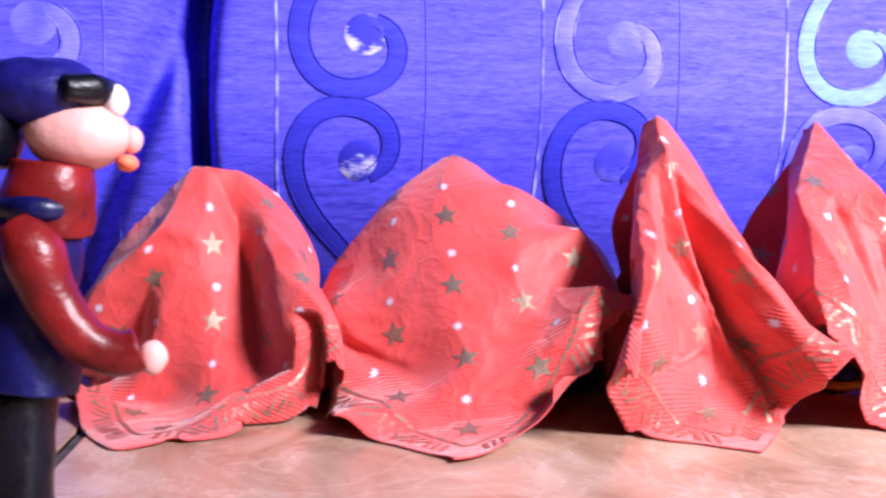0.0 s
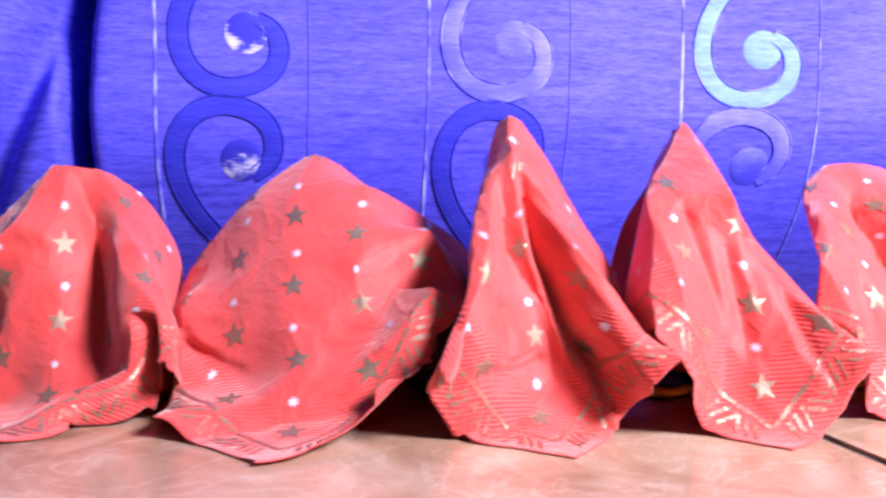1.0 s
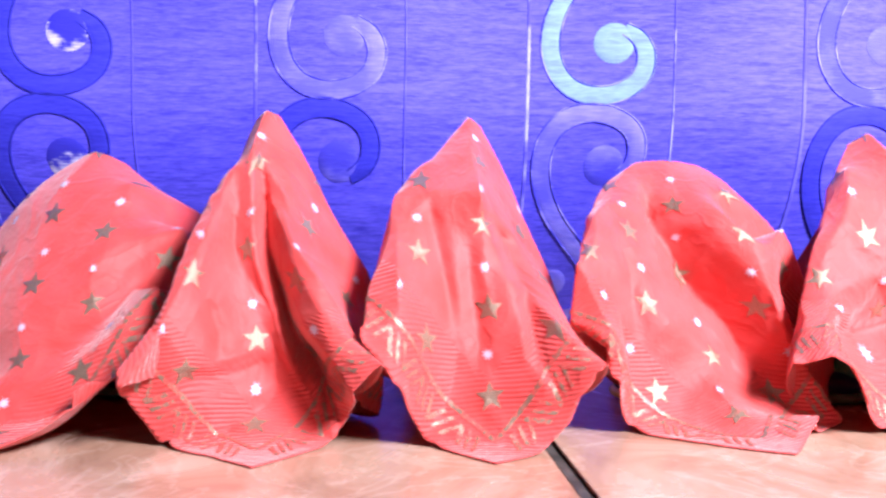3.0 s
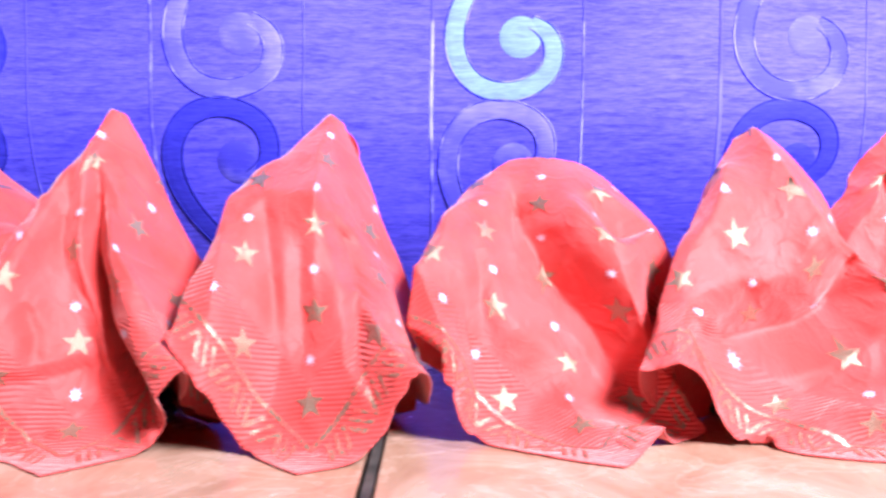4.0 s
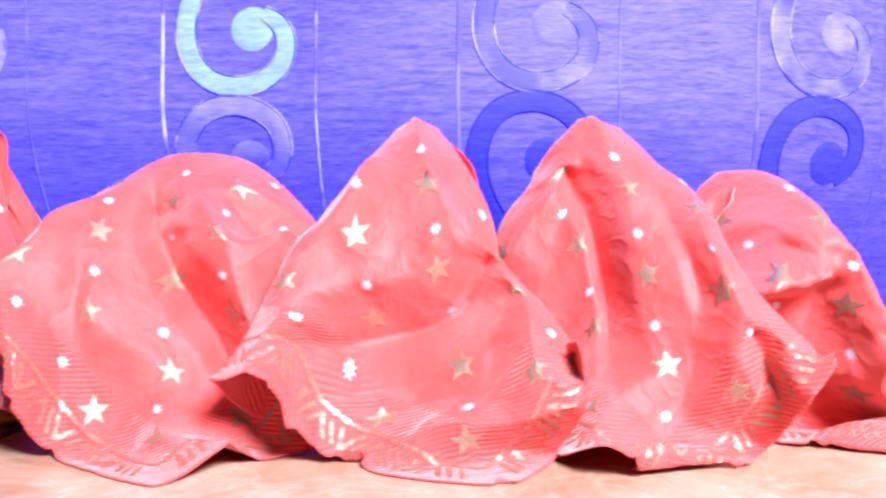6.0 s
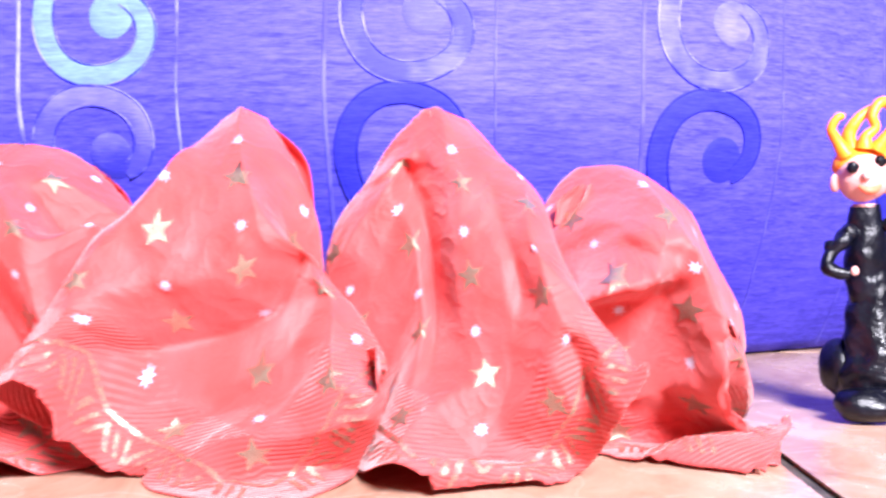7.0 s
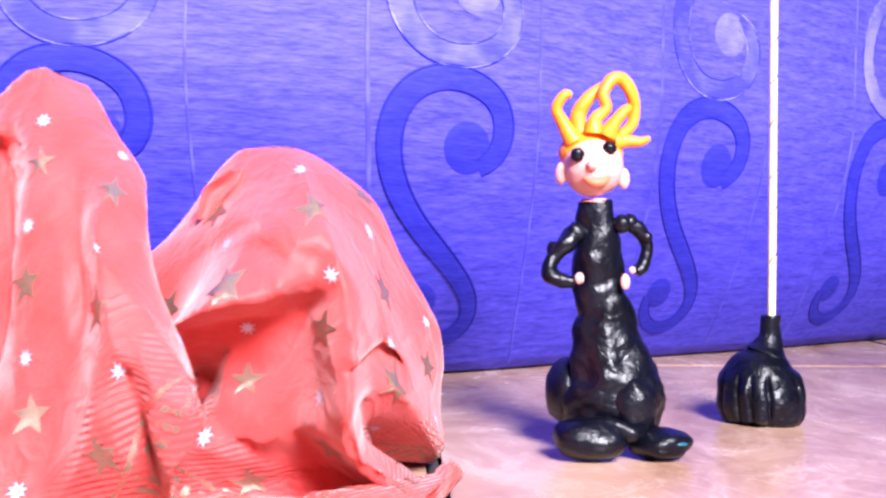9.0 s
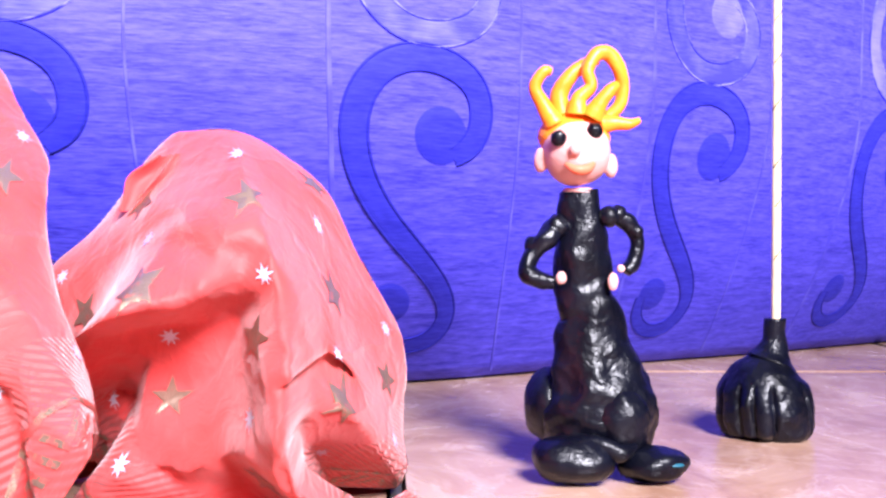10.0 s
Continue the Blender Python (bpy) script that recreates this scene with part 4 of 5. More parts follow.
# the main folds of each napkin: crease line, sink, and the width of its two walls, in millimetres
FOLDS = [
    [([(2, 160), (12, 141), (15, 112), (20, 70)], 6.5, 18, 4), ([(-53, 159), (-18, 143), (-2, 134)], -3.9, 10, 8), ([(51, 88), (66, 80), (78, 74)], 6.5, 6, 6)],
    [([(-2, 160), (12, 127), (13, 72)], -3.9, 25, 25), ([(-70, 95), (-37, 81), (-21, 68)], 3.9, 5, 5), ([(-61, 108), (-48, 88), (-28, 64)], 5.2, 6, 4)],
    [([(0, 138), (8, 105), (13, 81), (19, 61), (28, 38)], 16.9, 24, 4), ([(-13, 150), (-16, 113), (-26, 87)], -5.2, 8, 10), ([(-27, 51), (-8, 55), (6, 60)], 5.2, 6, 8), ([(-20, 81), (-15, 70), (-16, 59)], 3.9, 6, 4)],
    [([(-27, 119), (-10, 115), (6, 111)], -6.5, 12, 16), ([(-22, 112), (-17, 87), (-14, 64)], 3.9, 5, 5), ([(7, 104), (14, 78), (20, 46)], 11.7, 15, 5), ([(-5, 94), (-5, 71), (-2, 49)], 3.9, 5, 6)],
    [([(-13, 140), (-8, 119), (-1, 103), (15, 79), (24, 59)], 13, 23, 5), ([(-33, 136), (-34, 110), (-32, 81)], 3.9, 8, 6)],
    [([(-60, 72), (-33, 78), (-9, 78), (4, 81), (16, 92), (25, 103)], 20.8, 26, 11), ([(2, 80), (16, 84), (31, 85)], 5.2, 6, 8), ([(-39, 119), (-20, 84)], 2.6, 10, 10)],
    [([(-27, 159), (-18, 131), (-19, 108), (-19, 85), (-18, 62)], 13, 14, 6), ([(-34, 162), (-24, 156), (-14, 151)], -5.2, 8, 6), ([(13, 121), (19, 101), (18, 81)], 5.2, 9, 6), ([(37, 74), (41, 65), (41, 51)], 7.8, 6, 10)],
    [([(-54, 125), (-29, 117), (-19, 115), (-6, 117)], -16.9, 22, 10), ([(-2, 146), (0, 123), (8, 105), (14, 90)], -11.7, 9, 16), ([(13, 92), (17, 62), (17, 26)], -14.3, 6, 24), ([(15, 90), (22, 94), (32, 98)], 15.6, 6, 7), ([(-2, 138), (3, 125), (-6, 116)], 6.5, 5, 7), ([(-22, 128), (-8, 122)], 5.2, 6, 5), ([(-30, 152), (-14, 137), (-7, 118)], -6.5, 10, 10), ([(14, 128), (20, 110), (24, 92)], 3.9, 6, 8), ([(-55, 95), (-31, 73), (-21, 66)], 5.2, 8, 5)],
]

NAPKINS = [
    (napkin_holds_1, "red paper napkin with gold stars draped low and wide", dict(firm=0.3, calm=0.5, spread=0.048)),
    (napkin_holds_2, "red paper napkin with gold stars hanging as a flat kite", dict(firm=0.35, calm=0.9, spread=0.05, ridges=[
        (0.053, 0.1235, 0.040, 0.370, 0.081), (0.0265, 0.145, 0.020, 0.393, 0.0945), (-0.0265, 0.138, -0.028, 0.405, 0.0815)])),
    (napkin_holds_3, "red paper napkin draped to a tall narrow peak", dict(spread=0.022, ahead=0.02, slim=0.3, flank=(0.073, 0.06), ridges=[(-0.050, 0.097, 0.056, 0.343, 0.066), (-0.016, 0.131, 0.063, 0.359, 0.097)])),
    (napkin_holds_4, "red paper napkin draped to a tall peak, snowflakes down its front", dict(spread=0.03, ahead=0.045, slim=0.4, flank=(0.14, 0.05), ridges=[(-0.050, 0.079, 0.117, 0.325, 0.060), (-0.039, 0.113, 0.125, 0.351, 0.087), (-0.028, 0.130, 0.136, 0.367, 0.100), (-0.014, 0.148, 0.147, 0.380, 0.1115), (0.030, 0.102, 0.182, 0.361, 0.063)])),
    (napkin_holds_5, "red paper napkin draped as a rounded hood", dict(spread=0.038, ahead=0.02, slim=0.12, flank=(0.18, 0.03), ridges=[(-0.061, 0.105, 0.190, 0.337, 0.064), (-0.045, 0.127, 0.202, 0.359, 0.082), (-0.018, 0.160, 0.223, 0.398, 0.100)])),
    (napkin_holds_6, "red paper napkin draped to a peak, crumpled across its front", dict(spread=0.036, ahead=0.03, slim=0.15, flank=(0.106, 0.06), ridges=[(-0.0465, 0.1212, 0.288, 0.353, 0.070), (-0.022, 0.148, 0.312, 0.375, 0.104)])),
    (napkin_holds_7, "red paper napkin draped to a peak with one long fold", dict(spread=0.036, ahead=0.015, flank=(0.0, 0.11), ridges=[(0.022, 0.142, 0.418, 0.389, 0.098), (0.045, 0.128, 0.428, 0.374, 0.078)])),
    (napkin_holds_8, "crumpled red paper napkin draped low at the end of the row", dict(wrinkles=150, flank=(0.0, 0.015), flare=0.16, ridges=[(0.028, 0.142, 0.481, 0.410, 0.086), (0.085, 0.112, 0.514, 0.444, 0.023)])),
]
for i, (holds, label, how) in enumerate(NAPKINS):
    build_napkin(holds, label, 11 + i, FOLDS[i], **how)


# the shoulders where the paper doubles back and stands open
def fold_flap(napkin, line, radius, facing, span=230):
    """A half-open roll of paper down a shoulder, its mouth turned to facing (degrees round the line, 0 to the right, 90 to the viewer)."""
    pts = np.array(line, float)
    for _ in range(3):
        q = np.empty((len(pts) * 2 - 1, 3))
        q[::2], q[1::2] = pts, (pts[1:] + pts[:-1]) / 2
        q[1:-1] = (q[:-2] + 2 * q[1:-1] + q[2:]) / 4
        pts = q
    n, k = len(pts), 15
    outer, inner = [], []
    for i, p in enumerate(pts):
        f = i / (n - 1)
        r = radius * (0.35 + 0.65 * math.sin(math.pi * min(1, 0.15 + 0.8 * f))) * (1 + 0.12 * math.sin(9 * f + radius * 900))
        for j in range(k):
            a = math.radians(facing + 180 - span / 2 + span * j / (k - 1))
            d = np.array([math.cos(a), -math.sin(a), 0.12 * math.sin(3 * a)])
            outer.append(p + d * r)
            inner.append(p + d * (r - 0.0004))
    faces = grid_faces(n, k) + grid_faces(n, k, n * k, True)
    for i in range(n - 1):
        for e in (0, k - 1):
            faces.append((i * k + e, (i + 1) * k + e, n * k + (i + 1) * k + e, n * k + i * k + e))
    return mesh_object("folded_flap", outer + inner, faces, RED_PAPER, napkin)


made = [o for o in bpy.data.objects if o.name.startswith("paper_napkin")]
made.sort(key=lambda o: o.name)
for which, line, radius, mouth in (
        (3, [(0.1575, 0.398, 0.1165), (0.162, 0.397, 0.110), (0.1645, 0.396, 0.098), (0.166, 0.396, 0.083)], 0.006, 30),
        (4, [(0.263, 0.412, 0.0965), (0.2715, 0.413, 0.088), (0.277, 0.413, 0.077), (0.279, 0.414, 0.067)], 0.005, 50),
        (5, [(0.331, 0.398, 0.1105), (0.339, 0.398, 0.103), (0.3445, 0.397, 0.093), (0.347, 0.397, 0.081), (0.347, 0.398, 0.073)], 0.0055, 55),
        (7, [(0.447, 0.414, 0.0895), (0.4415, 0.411, 0.083), (0.438, 0.409, 0.075)], 0.0045, 110)):
    fold_flap(made[which], line, radius, mouth)

# ---- clay things: lofted rolls and pressed lumps, joined into one mesh each
class Clay:
    def __init__(self):
        self.v, self.f, self.m, self.mats = [], [], [], []

    def slot(self, mat):
        if mat not in self.mats:
            self.mats.append(mat)
        return self.mats.index(mat)

    def roll(self, points, radii, mat, k=18, rough=0.04, flat=1.0, cap=True):
        """A roll of clay along points; flat squeezes it front to back."""
        pts = [Vector(p) for p in points]
        n, base, slot = len(pts), len(self.v), self.slot(mat)
        side = Vector((1, 0, 0))
        for i, p in enumerate(pts):
            t = (pts[min(i + 1, n - 1)] - pts[max(i - 1, 0)]).normalized()
            if abs(t.dot(side)) > 0.9:
                side = Vector((0, 0, 1))
            s = (side - t * side.dot(t)).normalized()
            b = t.cross(s)
            side = s
            for j in range(k):
                a = 2 * math.pi * j / k
                q = p + (s * math.cos(a) + b * math.sin(a) * flat) * radii[i]
                self.v.append(q + (q - p) * rough * 2.5 * (noise.noise(q * 130) + 0.22 * noise.noise(q * 340) + 0.05 * noise.noise(q * 800)))
        for i in range(n - 1):
            for j in range(k):
                a, c = base + i * k + j, base + i * k + (j + 1) % k
                self.f.append((a, c, c + k, a + k))
                self.m.append(slot)
        if cap:
            for ring, p, way in ((0, pts[0], -1), (n - 1, pts[-1], 1)):
                self.v.append(p)
                e = len(self.v) - 1
                for j in range(k):
                    a, c = base + ring * k + j, base + ring * k + (j + 1) % k
                    self.f.append((a, e, c) if way < 0 else (a, c, e))
                    self.m.append(slot)

    def smooth_roll(self, points, radii, mat, cuts=6, **kw):
        p, r = np.array(points, float), np.array(radii, float)
        t = np.linspace(0, len(p) - 1, (len(p) - 1) * cuts + 1)
        i = np.clip(t.astype(int), 0, len(p) - 2)
        f = (t - i)[:, None]
        g = lambda k_: p[np.clip(i + k_, 0, len(p) - 1)]
        h = lambda k_: r[np.clip(i + k_, 0, len(r) - 1)][:, None]
        cr = lambda q: 0.5 * (2 * q(0) + (q(1) - q(-1)) * f + (2 * q(-1) - 5 * q(0) + 4 * q(1) - q(2)) * f ** 2 + (3 * q(0) - q(-1) - 3 * q(1) + q(2)) * f ** 3)
        self.roll(cr(g), np.maximum(cr(h)[:, 0], 0.0001), mat, **kw)

    def lump(self, c, size, mat, rough=0.05, n=14, k=22, floor=None):
        base, slot = len(self.v), self.slot(mat)
        for i in range(n + 1):
            a = math.pi * i / n
            for j in range(k):
                b = 2 * math.pi * j / k
                d = Vector((math.sin(a) * math.cos(b), math.sin(a) * math.sin(b), math.cos(a)))
                q = Vector(c) + Vector((d.x * size[0], d.y * size[1], d.z * size[2])) * (1 + rough * 2 * (noise.noise((Vector(c) + d * 0.012) * 120) + 0.2 * noise.noise((Vector(c) + d * 0.012) * 330)))
                if floor is not None:
                    q.z = max(q.z, floor)
                self.v.append(q)
        for i in range(n):
            for j in range(k):
                a, b = base + i * k + j, base + i * k + (j + 1) % k
                self.f.append((a, a + k, b + k, b))
                self.m.append(slot)

    def done(self, name, parent=None):
        return mesh_object(name, self.v, self.f, self.mats, parent, mat_ids=self.m)


# the figures under the napkins
def support(apex, upper, middle, sole):
    ax, ay, az = apex
    y = ay + 0.006
    c = Clay()
    for dx in (-0.009, 0.0105):
        c.lump((ax + dx, y - 0.003, 0.0035), (0.0115, 0.014, 0.0035), sole, 0.04, floor=0.0004)
        c.lump((ax + dx, y - 0.003, 0.0085), (0.0105, 0.0125, 0.006), NAVY_CLAY, 0.05)
    c.smooth_roll([(ax, y, 0.012), (ax, y, 0.03), (ax, y, 0.055), (ax, y, az - 0.034)], [0.0125, 0.0115, 0.009, 0.005], middle)
    c.lump((ax, y, az - 0.024), (0.0055, 0.0055, 0.011), upper, 0.05)
    ob = c.done("clay_figure")
    return tagged(ob, "small plasticine figure mostly hidden under a red napkin", "figure", "figures under the napkins")


for i, (holds, label, how) in enumerate(NAPKINS):
    support(holds["apex"], (SKIN_CLAY, NAVY_CLAY)[i % 2], (RED_CLAY, GREEN_CLAY, NAVY_CLAY, RED_CLAY)[i % 4], (YELLOW_CLAY, GREEN_CLAY, NAVY_CLAY, YELLOW_CLAY)[i % 4])


# the low figure that stands free between two of the napkins
c = Clay()
c.lump((0.052, 0.412, 0.0075), (0.0125, 0.011, 0.0078), CAP_CLAY, 0.04, floor=0.0004)
c.smooth_roll([(0.052, 0.413, 0.010), (0.052, 0.414, 0.022), (0.052, 0.415, 0.033)], [0.0105, 0.0085, 0.0085], DULL_CLAY)
c.lump((0.052, 0.415, 0.0345), (0.0105, 0.0095, 0.0024), TEAL_CLAY, 0.06)
c.smooth_roll([(0.052, 0.415, 0.035), (0.052, 0.416, 0.046)], [0.0092, 0.007], GREEN_CLAY)
c.lump((0.053, 0.416, 0.049), (0.0055, 0.0055, 0.005), CAP_CLAY, 0.05)
tagged(c.done("clay_figure"), "low plasticine figure with a blue foot and green top", "figure")


# ---- the orange-haired clay doll in a long black dress
def orange_haired_doll(x, y):
    c = Clay()
    P = lambda dx, dy, z: (x + dx, y + dy, z)
    # dress
    c.smooth_roll([P(0.002, 0, 0.008), P(0.002, 0, 0.014), P(0.002, 0, 0.022), P(0.0, 0, 0.034), P(-0.001, 0, 0.046), P(-0.003, 0, 0.052), P(-0.0035, 0, 0.062), P(-0.004, 0, 0.074), P(-0.005, 0, 0.083)],
                  [0.0155, 0.0165, 0.0158, 0.0125, 0.0092, 0.0082, 0.0083, 0.0068, 0.0056], BLACK_CLAY, cuts=14, k=72, rough=0.06, flat=0.85)
    c.lump(P(-0.0125, 0.006, 0.019), (0.0065, 0.009, 0.011), BLACK_CLAY, 0.06)
    c.lump(P(0.0065, -0.0105, 0.017), (0.0075, 0.006, 0.0095), BLACK_CLAY, 0.06)
    c.lump(P(0.0145, 0.002, 0.017), (0.005, 0.008, 0.008), BLACK_CLAY, 0.06)
    c.smooth_roll([P(-0.009, -0.0135, 0.0128), P(-0.002, -0.0152, 0.0122), P(0.004, -0.0162, 0.0095), P(0.0095, -0.0145, 0.0112)], [0.001, 0.0022, 0.0026, 0.0012], BLACK_CLAY, k=14, rough=0.16)
    for dx, z, r in ((-0.0112, 0.0725, 0.0034), (-0.0178, 0.0668, 0.0031), (0.0065, 0.0762, 0.0027), (0.0118, 0.0712, 0.0023)):
        c.lump(P(dx, -0.0028, z), (r, r * 0.85, r), BLACK_CLAY, 0.12, 10, 14)
    # feet
    c.lump(P(-0.0075, -0.012, 0.0072), (0.0122, 0.0095, 0.0070), BLACK_CLAY, 0.07, floor=0.0004)
    c.lump(P(0.0155, -0.010, 0.0052), (0.0112, 0.009, 0.0050), BLACK_CLAY, 0.09, floor=0.0004)
    c.lump(P(0.020, -0.0165, 0.0062), (0.0026, 0.0014, 0.0007), TEAL_CLAY, 0.1, 8, 12)
    # collar, neck, head
    c.roll([P(-0.005, 0, 0.0825), P(-0.005, 0, 0.0838)], [0.0052, 0.004], SKIN_CLAY)
    c.lump(P(-0.0055, -0.0005, 0.0943), (0.0098, 0.0095, 0.0100), SKIN_CLAY, 0.025, 20, 30)
    for dx, dz in ((-0.0158, 0.0918), (0.0048, 0.0905)):
        c.lump(P(dx, 0.0005, dz), (0.0022, 0.0020, 0.0036), SKIN_CLAY, 0.04, 10, 14)
    c.lump(P(-0.0078, -0.0103, 0.0941), (0.0018, 0.0017, 0.0017), SKIN_CLAY, 0.03, 10, 12)
    for dx, dz in ((-0.0122, 0.0975), (-0.0018, 0.0998)):
        c.lump(P(dx, -0.0082, dz), (0.0024, 0.0018, 0.0023), BLACK_CLAY, 0.06, 10, 14)
    c.smooth_roll([P(-0.0103, -0.0088, 0.0903), P(-0.0073, -0.0099, 0.0885), P(-0.0042, -0.0095, 0.0888), P(-0.002, -0.0086, 0.0906)], [0.0006, 0.0014, 0.0015, 0.0007], LIP_CLAY, k=12)
    # hair: a cap and wild locks
    c.lump(P(-0.0055, 0.0022, 0.0987), (0.0104, 0.0088, 0.0082), ORANGE_CLAY, 0.05, 16, 26)
    locks = [
        ([(-0.012, -0.001, 0.102), (-0.0155, -0.001, 0.108), (-0.018, -0.001, 0.113), (-0.0155, -0.0015, 0.1175), (-0.0135, -0.001, 0.1175)], [0.0035, 0.0022, 0.0019, 0.0017, 0.0014]),
        ([(-0.0095, 0.001, 0.105), (-0.0105, 0.001, 0.111), (-0.007, 0.001, 0.117), (-0.0025, 0.001, 0.1205), (0.001, 0.001, 0.1215)], [0.0034, 0.0027, 0.0024, 0.002, 0.0014]),
        ([(-0.006, -0.003, 0.105), (-0.0055, -0.0035, 0.1095), (-0.002, -0.0035, 0.113), (-0.003, -0.003, 0.1175), (-0.0005, -0.002, 0.1225), (0.0035, -0.001, 0.123), (0.0065, -0.001, 0.119), (0.008, 0, 0.114), (0.0072, 0, 0.1085), (0.0035, 0, 0.1045)],
         [0.0034, 0.0024, 0.002, 0.0019, 0.0022, 0.0023, 0.0022, 0.0021, 0.0019, 0.0018]),
        ([(-0.002, -0.004, 0.104), (0.0005, -0.005, 0.1085), (0.0035, -0.005, 0.112), (0.0055, -0.0045, 0.1135)], [0.0032, 0.0024, 0.002, 0.0014]),
        ([(0.0015, -0.001, 0.1025), (0.0055, -0.0015, 0.1028), (0.0095, -0.002, 0.1025), (0.0128, -0.002, 0.1038)], [0.003, 0.0021, 0.0017, 0.0009]),
    ]
    for pts, rad in locks:
        c.smooth_roll([P(a, b, z) for a, b, z in pts], rad, ORANGE_CLAY, k=14, rough=0.05)
    # arms akimbo
    c.smooth_roll([P(-0.0098, -0.002, 0.0735), P(-0.0145, -0.003, 0.0690), P(-0.0195, -0.004, 0.0630), P(-0.0200, -0.005, 0.0590), P(-0.0165, -0.006, 0.0572), P(-0.0125, -0.0075, 0.0565)],
                  [0.003, 0.0034, 0.0024, 0.0028, 0.0023, 0.0018], BLACK_CLAY, k=16, rough=0.2)
    c.lump(P(-0.0110, -0.0080, 0.0578), (0.0016, 0.0013, 0.0019), SKIN_CLAY, 0.05, 8, 12)
    c.smooth_roll([P(0.0035, -0.002, 0.0765), P(0.009, -0.002, 0.0742), P(0.0122, -0.002, 0.0690), P(0.0112, -0.003, 0.0630), P(0.0085, -0.004, 0.0597)],
                  [0.0025, 0.0026, 0.002, 0.0022, 0.0018], BLACK_CLAY, k=16, rough=0.18)
    c.lump(P(0.0068, -0.0055, 0.0605), (0.0012, 0.0010, 0.0012), SKIN_CLAY, 0.05, 8, 12)
    c.lump(P(0.0040, -0.0078, 0.0568), (0.0016, 0.0010, 0.0026), SKIN_CLAY, 0.05, 8, 12)
    c.lump(P(0.0035, -0.004, 0.0755), (0.0032, 0.0028, 0.0032), BLACK_CLAY, 0.05, 8, 12)
    ob = c.done("clay_doll")
    return tagged(ob, "plasticine doll with wild orange hair and a long black dress", "doll")


orange_haired_doll(0.5635, 0.4435)


# ---- the doll in a dark blue cap, seen from its side
def capped_doll(x, y):
    c = Clay()
    P = lambda dx, dy, z: (x + dx, y + dy, z)
    c.smooth_roll([P(-0.004, 0, 0.0006), P(-0.004, 0, 0.012), P(-0.003, 0, 0.038)], [0.0085, 0.008, 0.0088], BLACK_CLAY, k=24)
    c.smooth_roll([P(-0.002, 0, 0.0375), P(-0.001, 0, 0.045), P(0, 0, 0.06), P(0.001, 0, 0.074), P(0.002, 0, 0.082)], [0.0125, 0.0118, 0.0105, 0.0105, 0.0085], NAVY_CLAY, k=26)
    c.smooth_roll([P(0.003, 0, 0.076), P(0.0045, -0.001, 0.0835), P(0.0055, -0.001, 0.0915)], [0.0105, 0.0112, 0.0095], RED_CLAY, k=24)
    c.lump(P(0.006, -0.0095, 0.0865), (0.0035, 0.002, 0.003), WHITE_CLAY, 0.05, 8, 12)
    c.smooth_roll([P(-0.004, -0.006, 0.081), P(0.004, -0.0105, 0.0805), P(0.012, -0.004, 0.080)], [0.003, 0.0034, 0.0025], NAVY_CLAY, k=12)
    c.lump(P(0.011, 0, 0.0985), (0.0125, 0.0105, 0.0085), SKIN_CLAY, 0.03, 18, 26)
    c.lump(P(0.0235, 0, 0.0975), (0.0028, 0.0028, 0.0034), SKIN_CLAY, 0.03, 10, 14)
    c.lump(P(0.0225, 0, 0.0918), (0.0026, 0.0045, 0.0022), LIP_CLAY, 0.04, 10, 14)
    c.lump(P(0.0205, -0.003, 0.1065), (0.003, 0.003, 0.004), WHITE_CLAY, 0.03, 10, 14)
    c.lump(P(0.0023, 0.001, 0.1085), (0.0150, 0.0125, 0.0092), CAP_CLAY, 0.06, 18, 28)
    c.lump(P(-0.0075, 0.001, 0.100), (0.0055, 0.0105, 0.0105), BLACK_CLAY, 0.06, 14, 22)
    c.smooth_roll([P(0.0100, -0.0105, 0.1085), P(0.0165, -0.006, 0.1090), P(0.0185, 0.002, 0.1090)], [0.003, 0.0036, 0.003], BLACK_CLAY, k=12)
    # the sleeve, bent forward
    c.smooth_roll([P(-0.001, -0.0115, 0.077), P(0.003, -0.0125, 0.071), P(0.0065, -0.0125, 0.062), P(0.0110, -0.0125, 0.0535), P(0.0165, -0.0120, 0.0485), P(0.0225, -0.0115, 0.0465), P(0.0265, -0.011, 0.0475)],
                  [0.0045, 0.0068, 0.0062, 0.0058, 0.0054, 0.0052, 0.0052], RED_CLAY, k=20, rough=0.03)
    c.lump(P(0.0295, -0.011, 0.0455), (0.0034, 0.003, 0.0042), SKIN_CLAY, 0.04, 10, 14)
    c.lump(P(-0.004, -0.004, 0.0035), (0.0075, 0.012, 0.0035), BLACK_CLAY, 0.04, floor=0.0004)
    ob = c.done("clay_doll")
    return tagged(ob, "plasticine doll in a dark blue cap and red-sleeved jacket", "doll")


capped_doll(-0.1335, 0.236)


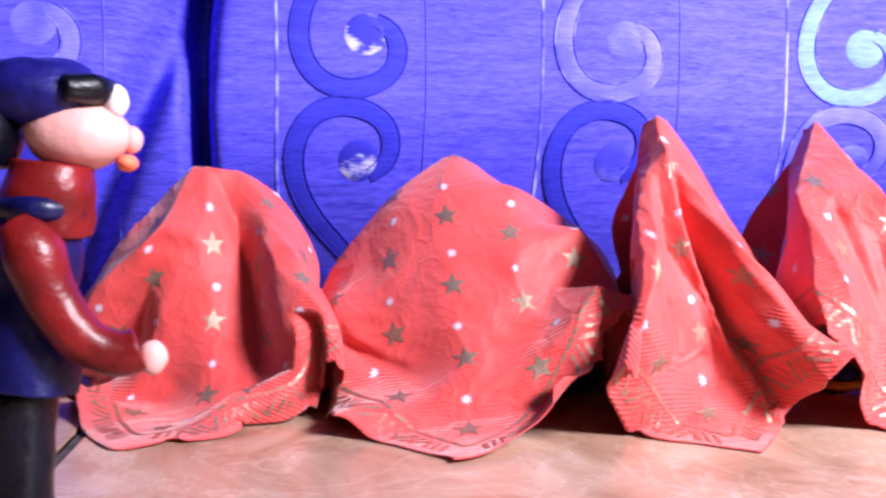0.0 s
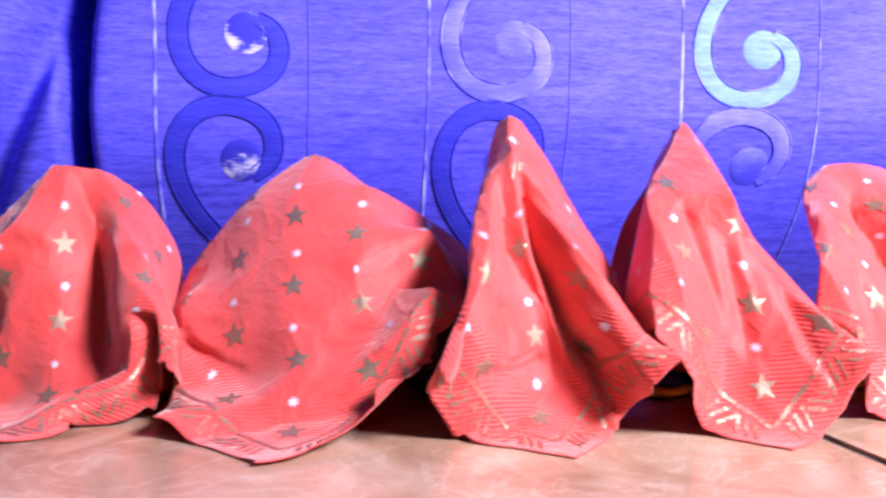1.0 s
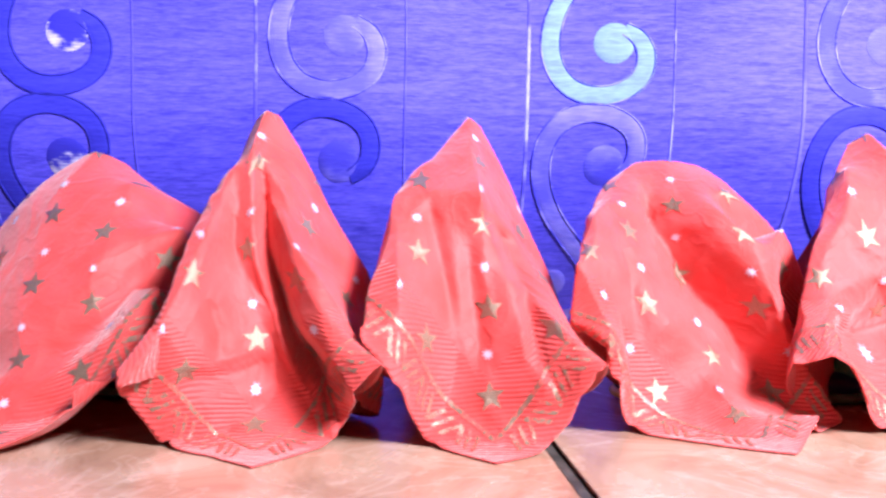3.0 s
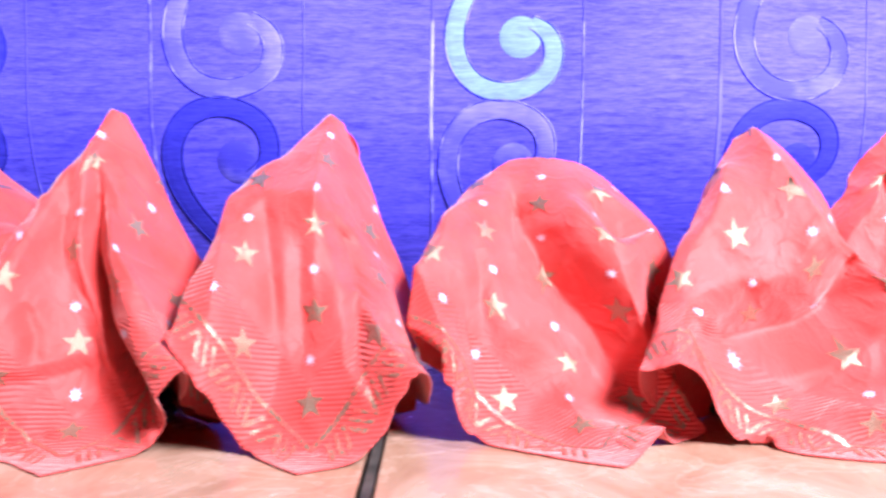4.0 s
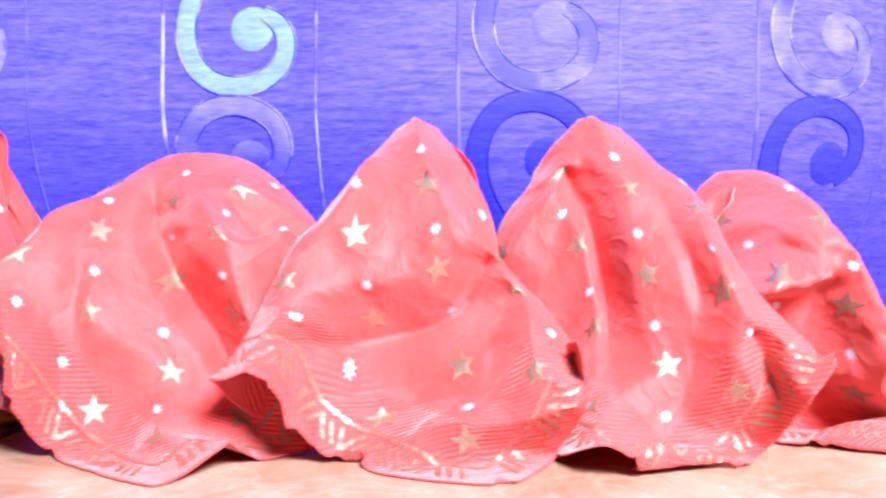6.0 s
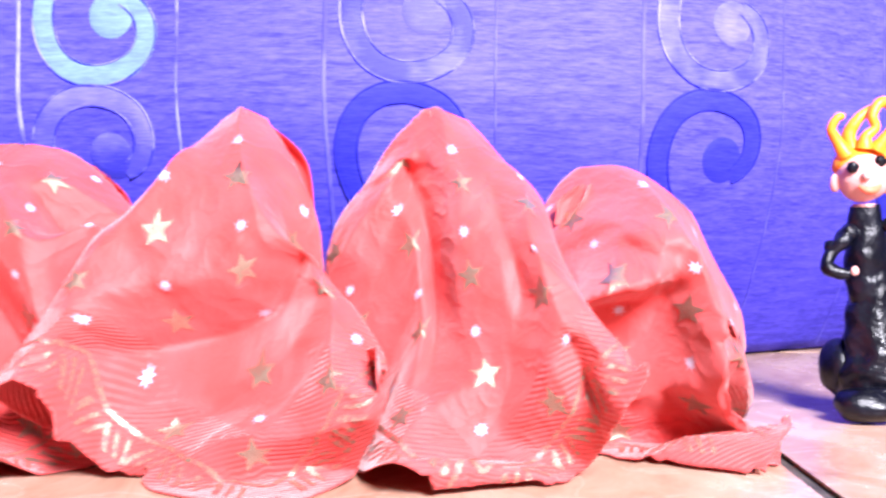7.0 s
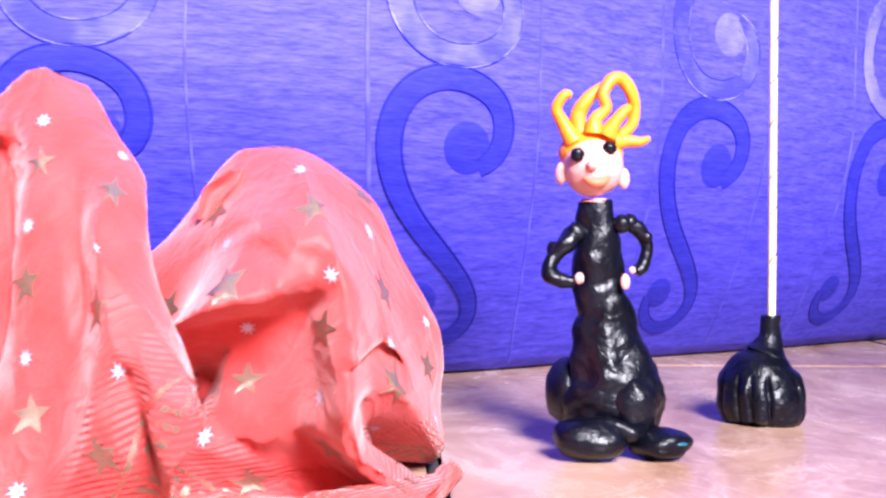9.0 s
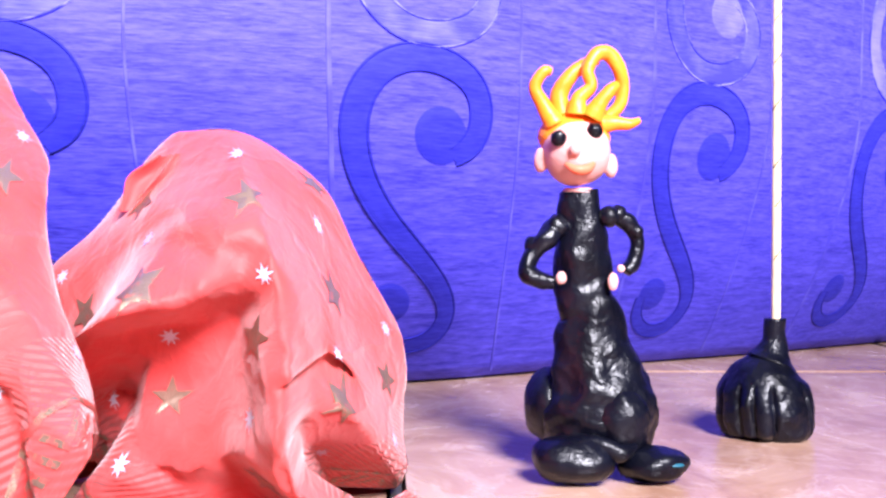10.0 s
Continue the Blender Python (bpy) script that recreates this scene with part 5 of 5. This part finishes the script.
# ---- the broom: a bamboo skewer stuck in a scored lump of black clay
def broom(x, y):
    thing = new("broom")
    thing.location = (x, y, 0)
    bpy.context.view_layer.update()
    c = Clay()
    c.smooth_roll([(x + 0.001, y, 0.0004), (x + 0.001, y, 0.003), (x, y, 0.008), (x - 0.0005, y, 0.0135), (x, y, 0.0185), (x + 0.0005, y, 0.0222), (x + 0.0012, y, 0.0252), (x + 0.002, y, 0.0285)],
                  [0.0128, 0.0151, 0.0164, 0.0162, 0.0148, 0.0124, 0.0094, 0.0060], BLACK_CLAY, k=150, rough=0.035)
    for i, v in enumerate(c.v):
        a = math.atan2(v.y - y, v.x - x)
        wob = a * 12 + 2.3 * math.sin(a * 3 + 0.6) + 60 * (v.z - 0.012)
        cut = max(0.0, math.cos(wob)) ** 10
        low = min(1.0, max(0.0, (0.0205 - v.z) / 0.005)) * (0.6 + 0.4 * noise.noise(Vector((a * 2.2, 9.1, 0.3))))
        lobe = (0.07 * abs(math.sin(wob / 2)) + 0.09 * noise.noise(Vector((a * 1.7, 3.1, v.z * 70)))) * low
        c.v[i] = Vector((x, y, v.z)) + (Vector(v) - Vector((x, y, v.z))) * (1 + lobe - 0.16 * cut * low)
    c.smooth_roll([(x + 0.0015, y, 0.0265), (x + 0.0025, y, 0.0295), (x + 0.0035, y, 0.034), (x + 0.0035, y, 0.0415)], [0.0082, 0.0056, 0.0042, 0.0038], BLACK_CLAY, k=20, rough=0.1)
    c.done("bristle_lump", thing)
    d = Clay()
    d.lump((x + 0.0005, y - 0.0152, 0.0095), (0.0019, 0.0009, 0.0019), CAP_CLAY, 0.05, 8, 12)
    d.done("blue_clay_speck", thing)
    s = Clay()
    s.smooth_roll([(x + 0.0036, y, 0.030), (x + 0.0028, y, 0.12), (x + 0.0010, y, 0.30)], [0.00155, 0.00155, 0.0015], BAMBOO, k=14, rough=0.01)
    s.done("skewer_stick", thing)
    for i in range(13):
        z0, a0 = 0.062 + 0.0172 * i + 0.002 * math.sin(i * 2.3), -2.6 + 0.35 * math.sin(i * 1.7)
        m = Clay()
        pts = []
        for q in range(7):
            a, z = a0 + 2.1 * q / 6, z0 + 0.0042 * q / 6
            cx = x + 0.0036 - 0.0026 * (z - 0.03) / 0.27
            pts.append((cx + 0.00156 * math.cos(a), y + 0.00156 * math.sin(a), z))
        m.roll(pts, [0.00012, 0.00022, 0.00026, 0.00022, 0.00026, 0.0002, 0.00012], BLACK_CLAY, k=6, rough=0.0)
        m.done("dark_winding", thing)
    return tagged(thing, "toy broom of a bamboo skewer in scored black clay", "broom")


broom(0.637, 0.498)


# ---- the plain room that closes the place, unseen; its grey is kept low to limit bounced light
def box_wall(name, lo, hi, mat, label):
    (x0, y0, z0), (x1, y1, z1) = lo, hi
    v = [(x, y, z) for x in (x0, x1) for y in (y0, y1) for z in (z0, z1)]
    ob = mesh_object(name, v, [(0, 1, 3, 2), (4, 6, 7, 5), (0, 4, 5, 1), (2, 3, 7, 6), (0, 2, 6, 4), (1, 5, 7, 3)], mat, smooth=False)
    return tagged(ob, label, name.split("_")[0], kind="structure")


box_wall("wall_north", (-2.2, 1.6, -0.05), (3.0, 1.7, 2.5), WALL_PAINT, "plain grey wall added out of view behind the sofa")
box_wall("wall_south", (-2.2, -2.4, -0.05), (3.0, -2.3, 2.5), WALL_PAINT, "plain grey wall added out of view behind the camera")
box_wall("wall_west", (-2.3, -2.3, -0.05), (-2.2, 1.6, 2.5), WALL_PAINT, "plain grey side wall added out of view")
box_wall("wall_east", (3.0, -2.3, -0.05), (3.1, 1.6, 2.5), WALL_PAINT, "plain grey side wall added out of view")
box_wall("ceiling", (-2.3, -2.4, 2.5), (3.1, 1.7, 2.6), WALL_PAINT, "plain grey ceiling added out of view")

# ---- the floor tiles
TILE_MESH = tile_mesh()
for i in range(-7, 10):
    for j in range(-5, 5):
        t = new("tile", TILE_MESH)
        t.location = (X0 + TILE_X * (i + 0.5), Y0 + TILE_Y * (j + 0.5), 0)
        t.parent = bed
